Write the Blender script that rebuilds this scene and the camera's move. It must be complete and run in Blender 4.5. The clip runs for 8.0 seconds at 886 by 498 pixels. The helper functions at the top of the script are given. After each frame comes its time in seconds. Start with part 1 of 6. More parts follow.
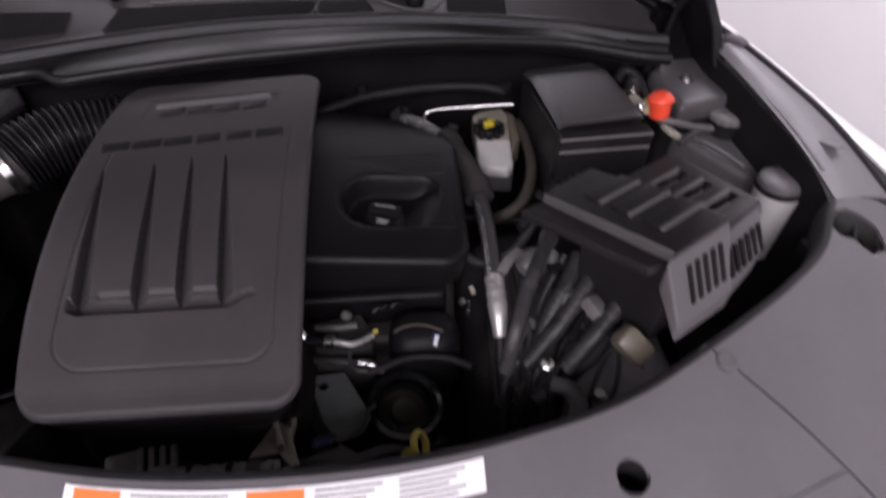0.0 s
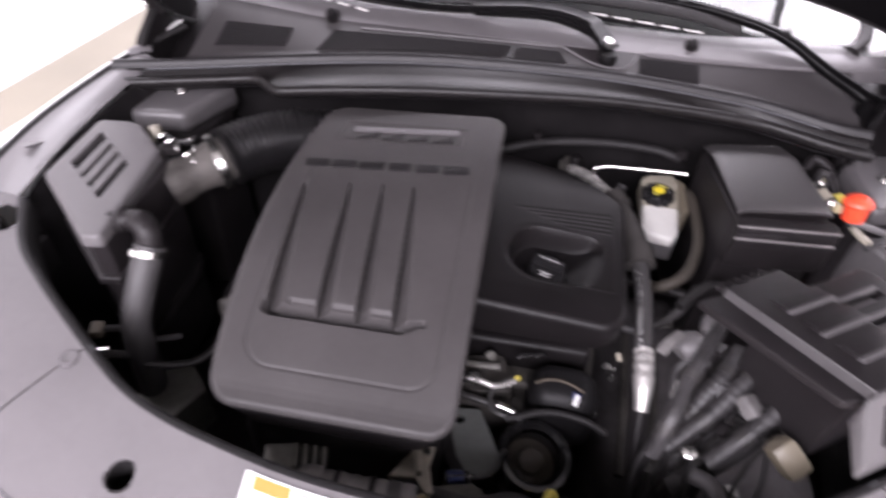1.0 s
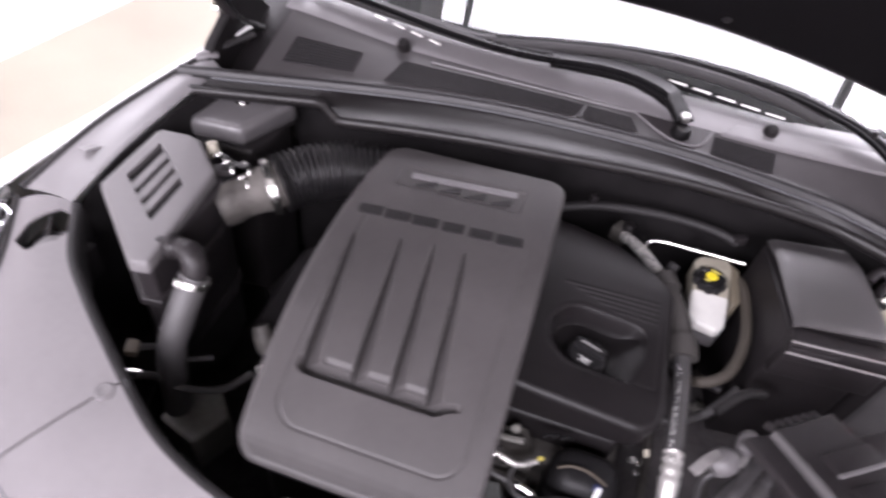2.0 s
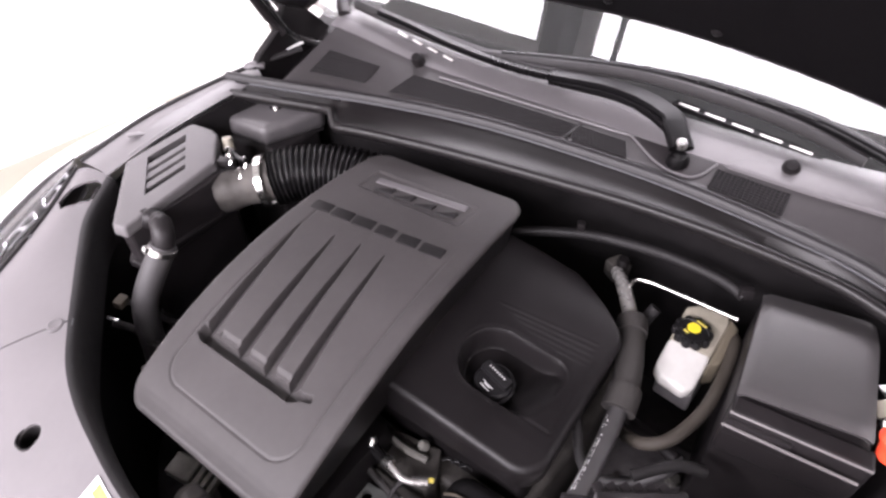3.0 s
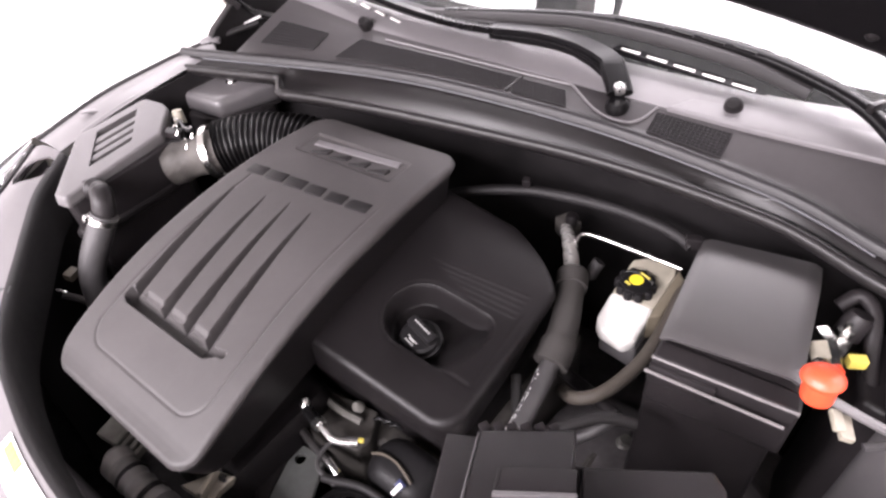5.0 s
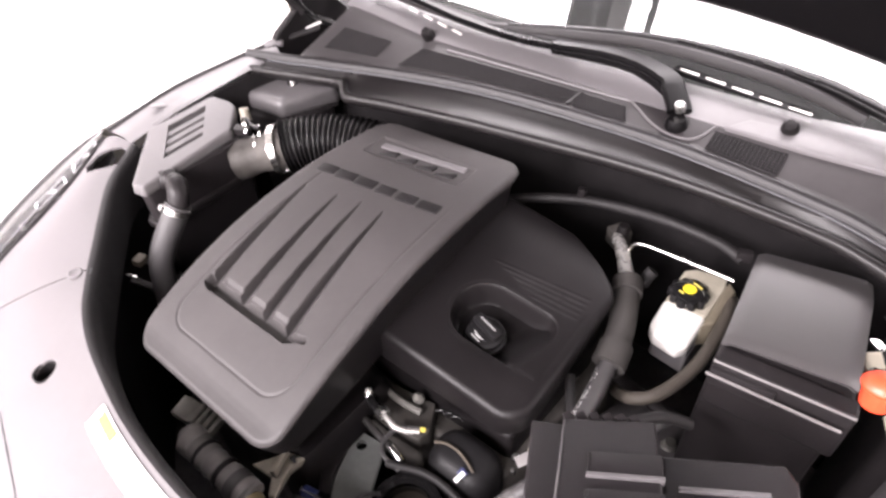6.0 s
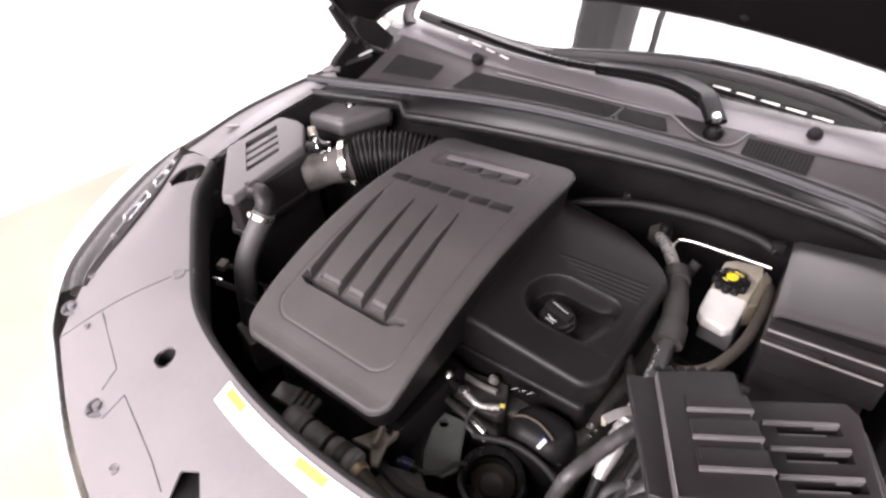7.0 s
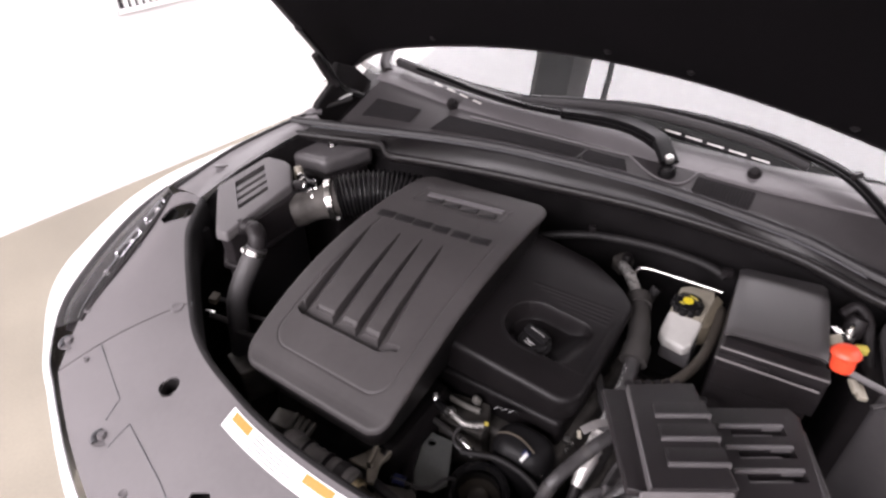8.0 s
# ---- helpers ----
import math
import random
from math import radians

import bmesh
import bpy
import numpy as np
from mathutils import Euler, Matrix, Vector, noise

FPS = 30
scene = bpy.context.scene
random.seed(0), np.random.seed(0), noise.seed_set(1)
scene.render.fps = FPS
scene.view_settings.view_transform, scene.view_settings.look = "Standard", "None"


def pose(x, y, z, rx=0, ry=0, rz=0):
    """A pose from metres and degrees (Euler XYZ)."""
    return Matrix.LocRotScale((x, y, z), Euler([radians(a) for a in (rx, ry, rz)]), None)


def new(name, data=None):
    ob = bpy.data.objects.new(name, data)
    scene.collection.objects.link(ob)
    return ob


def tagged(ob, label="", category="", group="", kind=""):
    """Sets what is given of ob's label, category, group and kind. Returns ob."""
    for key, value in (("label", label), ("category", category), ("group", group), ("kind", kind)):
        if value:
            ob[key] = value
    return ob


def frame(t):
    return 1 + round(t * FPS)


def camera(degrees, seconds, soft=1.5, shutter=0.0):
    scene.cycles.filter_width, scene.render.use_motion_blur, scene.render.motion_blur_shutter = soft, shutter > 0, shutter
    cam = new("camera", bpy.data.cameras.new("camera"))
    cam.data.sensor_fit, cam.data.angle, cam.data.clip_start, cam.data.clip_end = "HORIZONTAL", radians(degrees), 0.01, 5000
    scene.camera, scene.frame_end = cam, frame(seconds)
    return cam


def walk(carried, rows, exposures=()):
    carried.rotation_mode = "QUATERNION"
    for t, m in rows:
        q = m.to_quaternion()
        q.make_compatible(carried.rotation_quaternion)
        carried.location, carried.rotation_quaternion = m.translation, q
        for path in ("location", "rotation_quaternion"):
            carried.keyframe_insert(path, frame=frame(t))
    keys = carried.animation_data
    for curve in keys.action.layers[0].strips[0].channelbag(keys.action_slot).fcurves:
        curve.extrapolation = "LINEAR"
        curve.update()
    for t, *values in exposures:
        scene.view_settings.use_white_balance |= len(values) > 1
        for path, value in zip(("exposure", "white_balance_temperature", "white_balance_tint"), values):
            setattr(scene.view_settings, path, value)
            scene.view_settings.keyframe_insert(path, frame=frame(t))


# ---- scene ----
cam = camera(72.00, 8.0, 2.5, 0.5)
PATH = [
    (0, 0.1241, -0.1018, 1.5636, 46.49, -0.75, -4.55),
    (0.5, 0.1206, -0.0501, 1.5935, 49.68, -2.51, 2.11),
    (1, 0.0301, -0.0886, 1.6221, 47.10, -2.31, 9.85),
    (1.5, -0.1424, -0.0546, 1.6687, 47.81, -7.04, 16.07),
    (2, -0.0369, 0.0068, 1.7032, 44.16, -6.86, 17.25),
    (2.2, 0.0722, 0.0578, 1.7142, 43.53, -5.03, 21.21),
    (3.3, 0.3683, 0.1742, 1.6744, 47.37, 1.40, 39.15),
    (3.5, 0.3726, 0.1785, 1.6649, 47.60, 1.35, 40.16),
    (4, 0.4356, 0.2109, 1.6612, 47.43, 3.13, 38.28),
    (4.5, 0.4706, 0.2302, 1.6410, 46.56, 4.26, 36.38),
    (4.7, 0.4840, 0.2424, 1.6166, 46.64, 4.92, 36.91),
    (5.8, 0.4401, 0.1628, 1.6420, 46.11, 2.72, 38.40),
    (6, 0.4332, 0.1449, 1.6488, 47.47, 2.78, 39.22),
    (6.5, 0.4473, 0.0756, 1.6775, 48.90, 4.56, 37.54),
    (7, 0.3992, -0.0368, 1.6879, 50.24, 2.68, 37.70),
    (7.5, 0.3987, -0.0723, 1.7386, 52.45, 1.73, 36.61),
    (8, 0.4053, -0.1173, 1.7489, 52.92, 0.94, 34.24),
]
walk(cam, [(t, pose(x, y, z, rx, ry, rz)) for t, x, y, z, rx, ry, rz in PATH],
     exposures=[(0.0, -1.12, 6250, 22), (0.5, -0.25, 6250, 21), (1.0, 0.15, 6250, 20), (1.5, 0.43, 6200, 18), (2.0, 0.42, 6200, 19), (3.3, 0.65, 6400, 18), (4.5, 0.78, 6450, 18), (5.8, 1.15, 6600, 16), (6.5, 0.87, 6650, 16), (7.0, 0.62, 6600, 17), (8.0, -0.12, 6500, 17)])

# ---- world and light ----
world = bpy.data.worlds.new("world")
scene.world = world
world.use_nodes = True
world.node_tree.nodes["Background"].inputs[0].default_value = (0.9, 0.92, 1.0, 1)
world.node_tree.nodes["Background"].inputs[1].default_value = 0.3

CEIL = 3.0


def panel_lamp(x0, x1, y0, y1, watts):
    lamp = bpy.data.lights.new("ceiling_lamp", "AREA")
    lamp.shape, lamp.size, lamp.size_y, lamp.energy = "RECTANGLE", x1 - x0, y1 - y0, watts
    lamp.color = (1.0, 0.965, 0.985)
    ob = new("ceiling_lamp", lamp)
    ob.matrix_basis = pose((x0 + x1) / 2, (y0 + y1) / 2, CEIL - 0.06)
    return ob


# Panels at negative y are unseen, added to light the bay from the front.
LAMPS = [(-2.35, -0.98, -3.8, -1.5), (-0.55, 0.9, -3.8, -1.5), (1.15, 1.8, -3.8, -1.5), (-2.35, -0.98, 0.9, 5.6), (-0.69, 1.0, 0.9, 5.6), (1.04, 1.84, 0.9, 5.6)]
for x0, x1, y0, y1 in LAMPS:
    strength = ((88 if x0 < -2 else 74 if x0 < 1 else 30) if y0 < 0 else 50 if x0 > 1 else 30)
    panel_lamp(x0, x1, y0, y1, strength * (x1 - x0) * (y1 - y0))


# ---- materials ----
def material(name, color, rough=0.5, metal=0.0, spread=0.12, grain=0.0, grain_size=900.0, stain=6.0, spec=0.5, coat=0.0, rough_var=0.1):
    m = bpy.data.materials.new(name)
    m.use_nodes = True
    t = m.node_tree
    b = t.nodes["Principled BSDF"]
    b.inputs["Metallic"].default_value = metal
    b.inputs["Specular IOR Level"].default_value = spec
    b.inputs["Coat Weight"].default_value = coat
    co = t.nodes.new("ShaderNodeTexCoord")
    big = t.nodes.new("ShaderNodeTexNoise")
    big.inputs["Scale"].default_value, big.inputs["Detail"].default_value = stain, 6
    fine = t.nodes.new("ShaderNodeTexNoise")
    fine.inputs["Scale"].default_value, fine.inputs["Detail"].default_value = 85.0, 3
    for n in (big, fine):
        t.links.new(co.outputs["Object"], n.inputs["Vector"])
    mix = t.nodes.new("ShaderNodeMath")
    mix.operation = "MULTIPLY_ADD"
    t.links.new(fine.outputs["Fac"], mix.inputs[0])
    mix.inputs[1].default_value = 0.35
    t.links.new(big.outputs["Fac"], mix.inputs[2])
    ramp = t.nodes.new("ShaderNodeValToRGB")
    lo, hi = 1 - spread, 1 + spread
    ramp.color_ramp.elements[0].position, ramp.color_ramp.elements[1].position = 0.42, 0.95
    ramp.color_ramp.elements[0].color = (*[min(1, c * lo) for c in color], 1)
    ramp.color_ramp.elements[1].color = (*[min(1, c * hi) for c in color], 1)
    t.links.new(mix.outputs[0], ramp.inputs[0])
    t.links.new(ramp.outputs[0], b.inputs["Base Color"])
    rr = t.nodes.new("ShaderNodeMapRange")
    rr.inputs[1].default_value, rr.inputs[2].default_value = 0.45, 0.9
    rr.inputs[3].default_value, rr.inputs[4].default_value = max(0.02, rough - rough_var), min(1, rough + rough_var)
    t.links.new(mix.outputs[0], rr.inputs[0])
    t.links.new(rr.outputs[0], b.inputs["Roughness"])
    if grain:
        g = t.nodes.new("ShaderNodeTexNoise")
        g.inputs["Scale"].default_value, g.inputs["Detail"].default_value = grain_size, 2
        t.links.new(co.outputs["Object"], g.inputs["Vector"])
        bump = t.nodes.new("ShaderNodeBump")
        bump.inputs["Strength"].default_value, bump.inputs["Distance"].default_value = grain, 0.001
        t.links.new(g.outputs["Fac"], bump.inputs["Height"])
        t.links.new(bump.outputs[0], b.inputs["Normal"])
    return m


COVER = material("cover_plastic", (0.0405, 0.037, 0.0373), 0.54, grain=0.25, spread=0.2, spec=0.3, rough_var=0.05)
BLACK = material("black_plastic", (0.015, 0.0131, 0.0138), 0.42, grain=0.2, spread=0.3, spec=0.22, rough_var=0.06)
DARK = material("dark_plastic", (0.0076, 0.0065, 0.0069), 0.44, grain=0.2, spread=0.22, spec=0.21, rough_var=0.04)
GLOSSBLACK = material("gloss_black", (0.009, 0.0085, 0.009), 0.22, spread=0.2, spec=0.5)
RUBBER = material("rubber", (0.016, 0.0147, 0.0152), 0.6, grain=0.15, spread=0.25, spec=0.25)
SEALRUBBER = material("seal_rubber", (0.015, 0.0137, 0.0143), 0.7, grain=0.15, spread=0.25, spec=0.3)
SHROUD = material("shroud_plastic", (0.116, 0.1085, 0.1118), 0.55, grain=0.3, spread=0.12, spec=0.22)
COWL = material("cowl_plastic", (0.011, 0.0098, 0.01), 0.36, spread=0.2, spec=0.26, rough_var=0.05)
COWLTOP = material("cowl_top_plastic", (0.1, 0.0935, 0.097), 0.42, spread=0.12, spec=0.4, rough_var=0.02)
FLANGE = material("fender_flange_paint", (0.115, 0.109, 0.112), 0.42, spread=0.1, coat=0.1)
PAINT = material("white_paint", (0.78, 0.77, 0.77), 0.25, spread=0.03, coat=0.6)
BAYPAINT = material("bay_paint", (0.08, 0.075, 0.077), 0.4, spread=0.15, rough_var=0.05)
BAYDARK = material("bay_dark", (0.06, 0.055, 0.0565), 0.8, spread=0.5, spec=0.2, stain=14)
HOODPAD = material("hood_felt", (0.003, 0.0025, 0.0029), 0.92, grain=0.6, grain_size=500, spread=0.25, spec=0.06)
CASTING = material("aluminium_casting", (0.06, 0.055, 0.051), 0.6, metal=0.2, grain=0.5, grain_size=260, spread=0.5, spec=0.25, stain=20)
STEEL = material("bright_steel", (0.72, 0.71, 0.69), 0.24, metal=1.0, spread=0.12)
PIPE = material("aluminium_pipe", (0.56, 0.54, 0.52), 0.3, metal=0.55, spread=0.15)
BRASS = material("brass", (0.42, 0.35, 0.22), 0.35, metal=0.9, spread=0.3)
FOAM = material("foam_sleeve", (0.036, 0.033, 0.0315), 0.85, grain=0.5, grain_size=420, spread=0.2, spec=0.2)
HOSE = material("grey_hose", (0.046, 0.0435, 0.0445), 0.5, grain=0.2, spread=0.15, spec=0.4)
BROWNHOSE = material("brown_hose", (0.048, 0.041, 0.034), 0.6, spread=0.2, spec=0.3)
TANK = material("milky_tank", (0.53, 0.517, 0.495), 0.38, spread=0.12)
BEIGE = material("beige_plastic", (0.27, 0.247, 0.2), 0.5, spread=0.25)
RED = material("red_cap_plastic", (0.82, 0.075, 0.03), 0.38, spread=0.06)
YELLOW = material("yellow_print", (0.78, 0.62, 0.03), 0.5, spread=0.06)
YELLOWPLASTIC = material("yellow_plastic", (0.6, 0.5, 0.1), 0.45, spread=0.12)
ORANGE = material("orange_print", (0.72, 0.21, 0.05), 0.4, spread=0.05)
LABEL = material("white_label", (0.8, 0.79, 0.79), 0.4, spread=0.04)
PRINT = material("dark_print", (0.05, 0.05, 0.055), 0.6, spread=0.1)
PALEPRINT = material("pale_print", (0.33, 0.325, 0.32), 0.5, spread=0.1)
# Light grey of cap and hose bands; on the battery ribs a painted highlight.
LITGREY = material("lit_edge_grey_plastic", (0.17, 0.16, 0.158), 0.4, spread=0.2)
WHITEPRINT = material("white_print", (0.75, 0.75, 0.74), 0.5, spread=0.05)
BLUE = material("blue_plastic", (0.012, 0.018, 0.07), 0.45, spread=0.15)
TAN = material("tan_part", (0.07, 0.058, 0.045), 0.6, spread=0.35, grain=0.3, grain_size=300, spec=0.3)
PLATE = material("grey_plate", (0.135, 0.14, 0.135), 0.55, metal=0.15, spread=0.25, grain=0.3, grain_size=350, spec=0.3)
CHROME = material("chrome", (0.62, 0.62, 0.63), 0.2, metal=1.0, spread=0.12)
WALLPAINT = material("wall_paint", (0.62, 0.61, 0.61), 0.8, spread=0.02, grain=0.15, grain_size=60)
FLOORTILE = material("tan_floor", (0.19, 0.172, 0.136), 0.5, spread=0.18, stain=1.6, grain=0.1, grain_size=90)
CEILINGPAINT = material("ceiling_paint", (0.4, 0.4, 0.4), 0.9, spread=0.03)
BEAM = material("beam_paint", (0.012, 0.012, 0.013), 0.6, spread=0.15)
DASH = material("dash_vinyl", (0.006, 0.0058, 0.0058), 0.8, grain=0.3, spread=0.1, spec=0.08)


def glass(name, tint=(0.96, 0.98, 0.97), rough=0.0, ior=1.5):
    m = bpy.data.materials.new(name)
    m.use_nodes = True
    b = m.node_tree.nodes["Principled BSDF"]
    b.inputs["Base Color"].default_value = (*tint, 1)
    b.inputs["Transmission Weight"].default_value = 1.0
    b.inputs["Roughness"].default_value, b.inputs["IOR"].default_value = rough, ior
    return m


GLASS = glass("windshield_glass")
LENS = glass("headlight_lens", (0.93, 0.93, 0.95), 0.06, 1.22)
LIDPLASTIC = material("lid_plastic", (0.0162, 0.014, 0.0149), 0.4, grain=0.2, spread=0.2, spec=0.3)
FACEPLASTIC = material("grey_face_plastic", (0.085, 0.08, 0.082), 0.5, grain=0.2, spread=0.12, spec=0.35)
LOOMGREY = material("loom_sleeve", (0.03, 0.028, 0.029), 0.45, grain=0.4, grain_size=380, spread=0.45, spec=0.45, stain=25)
LOOM = material("loom_tape", (0.03, 0.0278, 0.0275), 0.4, grain=0.4, grain_size=380, spread=0.5, spec=0.5)
RIDGE = material("cowl_ridge_plastic", (0.015, 0.0138, 0.0146), 0.42, spread=0.12, spec=0.25, rough_var=0.03)
TANKDARK = material("dark_tank_plastic", (0.1, 0.094, 0.096), 0.42, spread=0.22, grain=0.15, spec=0.4)
# Darker than the cover: the emblem bars' shadows are put into this colour.
NAMEPLATE = material("name_plastic", (0.012, 0.011, 0.0114), 0.5, grain=0.2, spread=0.12, spec=0.25)
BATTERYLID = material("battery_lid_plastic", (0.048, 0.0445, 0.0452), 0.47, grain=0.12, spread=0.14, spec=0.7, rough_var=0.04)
WIPER = material("wiper_black", (0.0035, 0.0032, 0.0035), 0.3, spread=0.2, spec=0.1, rough_var=0.05)
DUCT = material("duct_rubber", (0.0095, 0.0088, 0.0094), 0.3, spread=0.2, spec=0.5, rough_var=0.05)
LIDGREY = material("lid_grey_plastic", (0.098, 0.092, 0.0945), 0.55, grain=0.25, spread=0.1, spec=0.35)
CAPMATTE = material("filler_cap_plastic", (0.008, 0.0074, 0.008), 0.5, spread=0.15, spec=0.2, rough_var=0.04)
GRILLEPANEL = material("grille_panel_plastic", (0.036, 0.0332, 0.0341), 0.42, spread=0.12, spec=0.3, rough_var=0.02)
BULKHEAD = material("bulkhead_felt", (0.012, 0.0108, 0.0113), 0.9, spread=0.4, grain=0.4, grain_size=400, spec=0.1, stain=12)
TANPLASTIC = material("yellowed_plastic", (0.14, 0.12, 0.088), 0.45, spread=0.15)
DULLCAST = material("dull_casting", (0.125, 0.12, 0.11), 0.5, metal=0.25, spread=0.4, grain=0.5, grain_size=240, spec=0.35, stain=18)
SLEEVE = material("grey_sleeve", (0.15, 0.142, 0.14), 0.5, spread=0.3, grain=0.25, spec=0.4, stain=20)
BRONZE = material("bronzed_pipe", (0.05, 0.042, 0.03), 0.3, metal=0.4, spread=0.3)
DULLTAN = material("dull_tan_bracket", (0.21, 0.19, 0.158), 0.45, metal=0.3, spread=0.35, grain=0.3, grain_size=300, stain=18)
CAPGREY = material("cap_plastic", (0.11, 0.104, 0.106), 0.45, spread=0.15)


# ---- mesh helpers ----
def mesh_of(bm, name):
    me = bpy.data.meshes.new(name)
    bm.normal_update()
    bm.to_mesh(me)
    bm.free()
    return me


def smooth(me, angle=40):
    me.polygons.foreach_set("use_smooth", [True] * len(me.polygons))
    me.set_sharp_from_angle(angle=radians(angle))


def thing(name, at, label, category, group="", kind=""):
    ob = new(name)
    ob.empty_display_size = 0.03
    ob.location = at
    return tagged(ob, label, category, group, kind)


def part(name, bm, mat, parent=None, label="", angle=40):
    """One mesh in world places, under its thing (an Empty, moved only) or under a part."""
    me = mesh_of(bm, name)
    me.materials.append(mat)
    smooth(me, angle)
    ob = new(name, me)
    if parent is not None:
        ob.parent = parent
        if parent.type == "EMPTY":
            ob.matrix_parent_inverse = Matrix.Translation(-parent.location)
    return tagged(ob, label) if label else ob


def whole(name, bm, mat, label, category, group="", kind="", angle=40):
    return tagged(part(name, bm, mat, angle=angle), label, category, group, kind)


def from_grid(rows, close=False):
    bm = bmesh.new()
    vs = [[bm.verts.new(p) for p in row] for row in rows]
    n = len(rows[0])
    for i in range(len(rows) - 1):
        for j in range(n if close else n - 1):
            k = (j + 1) % n
            f = [vs[i][j], vs[i][k], vs[i + 1][k], vs[i + 1][j]]
            f = list(dict.fromkeys(f))
            if len(f) > 2:
                bm.faces.new(f)
    return bm


def thick(bm, t):
    """Gives a sheet a thickness t along its normals."""
    bmesh.ops.recalc_face_normals(bm, faces=bm.faces[:])
    bm.normal_update()
    off = {v: v.normal.copy() for v in bm.verts}
    lower = bmesh.ops.duplicate(bm, geom=bm.verts[:] + bm.edges[:] + bm.faces[:])
    pairs = lower["vert_map"]
    rim = [e for e in bm.edges if e.is_boundary]
    olds = set(off)
    rim = [e for e in rim if e.verts[0] in olds]
    for v in olds:
        pairs[v].co = v.co - off[v] * t
    bmesh.ops.reverse_faces(bm, faces=[g for g in lower["geom"] if isinstance(g, bmesh.types.BMFace)])
    for e in rim:
        a, b = e.verts
        bm.faces.new((a, b, pairs[b], pairs[a]))
    bmesh.ops.recalc_face_normals(bm, faces=bm.faces[:])
    return bm


def bevelled(bm, r, seg=2, angle=30):
    if r > 0:
        es = [e for e in bm.edges if len(e.link_faces) == 2 and e.calc_face_angle() > radians(angle)]
        bmesh.ops.bevel(bm, geom=es, offset=r, segments=seg, profile=0.6, affect="EDGES", clamp_overlap=True)
    return bm


def box(cx, cy, cz, sx, sy, sz, r=0.002, m=None, seg=2):
    bm = bmesh.new()
    bmesh.ops.create_cube(bm, size=1, matrix=Matrix.Diagonal((sx, sy, sz, 1)))
    bevelled(bm, r, seg)
    bm.transform(Matrix.Translation((cx, cy, cz)) if m is None else m @ Matrix.Translation((cx, cy, cz)))
    return bm


def prism(outline, z0, z1, r=0.004, taper=0.0, m=None, seg=3):
    """An upright prism; z1 may be a function of x, y; taper widens the foot."""
    bm = bmesh.new()
    c = Vector((sum(p[0] for p in outline) / len(outline), sum(p[1] for p in outline) / len(outline)))
    top = [bm.verts.new((x, y, z1(x, y) if callable(z1) else z1)) for x, y in outline]
    foot = [bm.verts.new((x + (x - c.x) * taper, y + (y - c.y) * taper, z0(x, y) if callable(z0) else z0)) for x, y in outline]
    bm.faces.new(top), bm.faces.new(foot[::-1])
    n = len(outline)
    for i in range(n):
        bm.faces.new((top[i], foot[i], foot[(i + 1) % n], top[(i + 1) % n]))
    bmesh.ops.recalc_face_normals(bm, faces=bm.faces[:])
    bevelled(bm, r, seg)
    if m is not None:
        bm.transform(m)
    return bm


def curve_points(pts, steps=8, closed=False):
    """Points along a smooth curve through pts."""
    pts = [Vector(p) for p in pts]
    n = len(pts)
    out = []
    for i in range(n if closed else n - 1):
        get = lambda k: pts[k % n] if closed else pts[min(max(k, 0), n - 1)]
        p0, p1, p2, p3 = get(i - 1), get(i), get(i + 1), get(i + 2)
        for s in range(steps):
            t = s / steps
            out.append(0.5 * ((2 * p1) + (p2 - p0) * t + (2 * p0 - 5 * p1 + 4 * p2 - p3) * t * t + (3 * p1 - p0 - 3 * p2 + p3) * t ** 3))
    if not closed:
        out.append(pts[-1])
    return out


def tube(pts, r, seg=12, steps=8, flat=1.0, radii=None):
    """A round tube through pts; radii: a function of 0..1 along it; flat squeezes it upright."""
    path = curve_points(pts, steps)
    rows, up = [], Vector((0.13, 0.21, 0.97))
    for i, p in enumerate(path):
        d = (path[min(i + 1, len(path) - 1)] - path[max(i - 1, 0)]).normalized()
        a = d.cross(up)
        a = a.normalized() if a.length > 1e-4 else d.orthogonal().normalized()
        b = a.cross(d).normalized()
        up = b
        rr = radii(i / (len(path) - 1)) * r if radii else r
        rows.append([p + a * math.cos(6.28319 * k / seg) * rr + b * math.sin(6.28319 * k / seg) * rr * flat for k in range(seg)])
    bm = from_grid(rows, close=True)
    bm.verts.ensure_lookup_table()
    bm.faces.new([bm.verts[k] for k in range(seg)])
    bm.faces.new([bm.verts[len(bm.verts) - 1 - k] for k in range(seg)])
    bmesh.ops.recalc_face_normals(bm, faces=bm.faces[:])
    return bm


def strap(pts, wide, high, steps=2, widths=None):
    """A flat bar with chamfered edges through pts."""
    path = curve_points(pts, steps)
    rows = []
    for i, p in enumerate(path):
        d = (path[min(i + 1, len(path) - 1)] - path[max(i - 1, 0)]).normalized()
        a = d.cross(Vector((0, 0, 1))).normalized()
        u = a.cross(d).normalized()
        w = wide / 2 * (widths(i / (len(path) - 1)) if widths else 1)
        h, c = high / 2, high * 0.28
        rows.append([p + a * x + u * y for x, y in ((w, -h + c), (w, h - c), (w - c, h), (-w + c, h), (-w, h - c), (-w, -h + c), (-w + c, -h), (w - c, -h))])
    bm = from_grid(rows, close=True)
    bm.verts.ensure_lookup_table()
    bm.faces.new([bm.verts[k] for k in range(8)])
    bm.faces.new([bm.verts[len(bm.verts) - 1 - k] for k in range(8)])
    bmesh.ops.recalc_face_normals(bm, faces=bm.faces[:])
    return bm


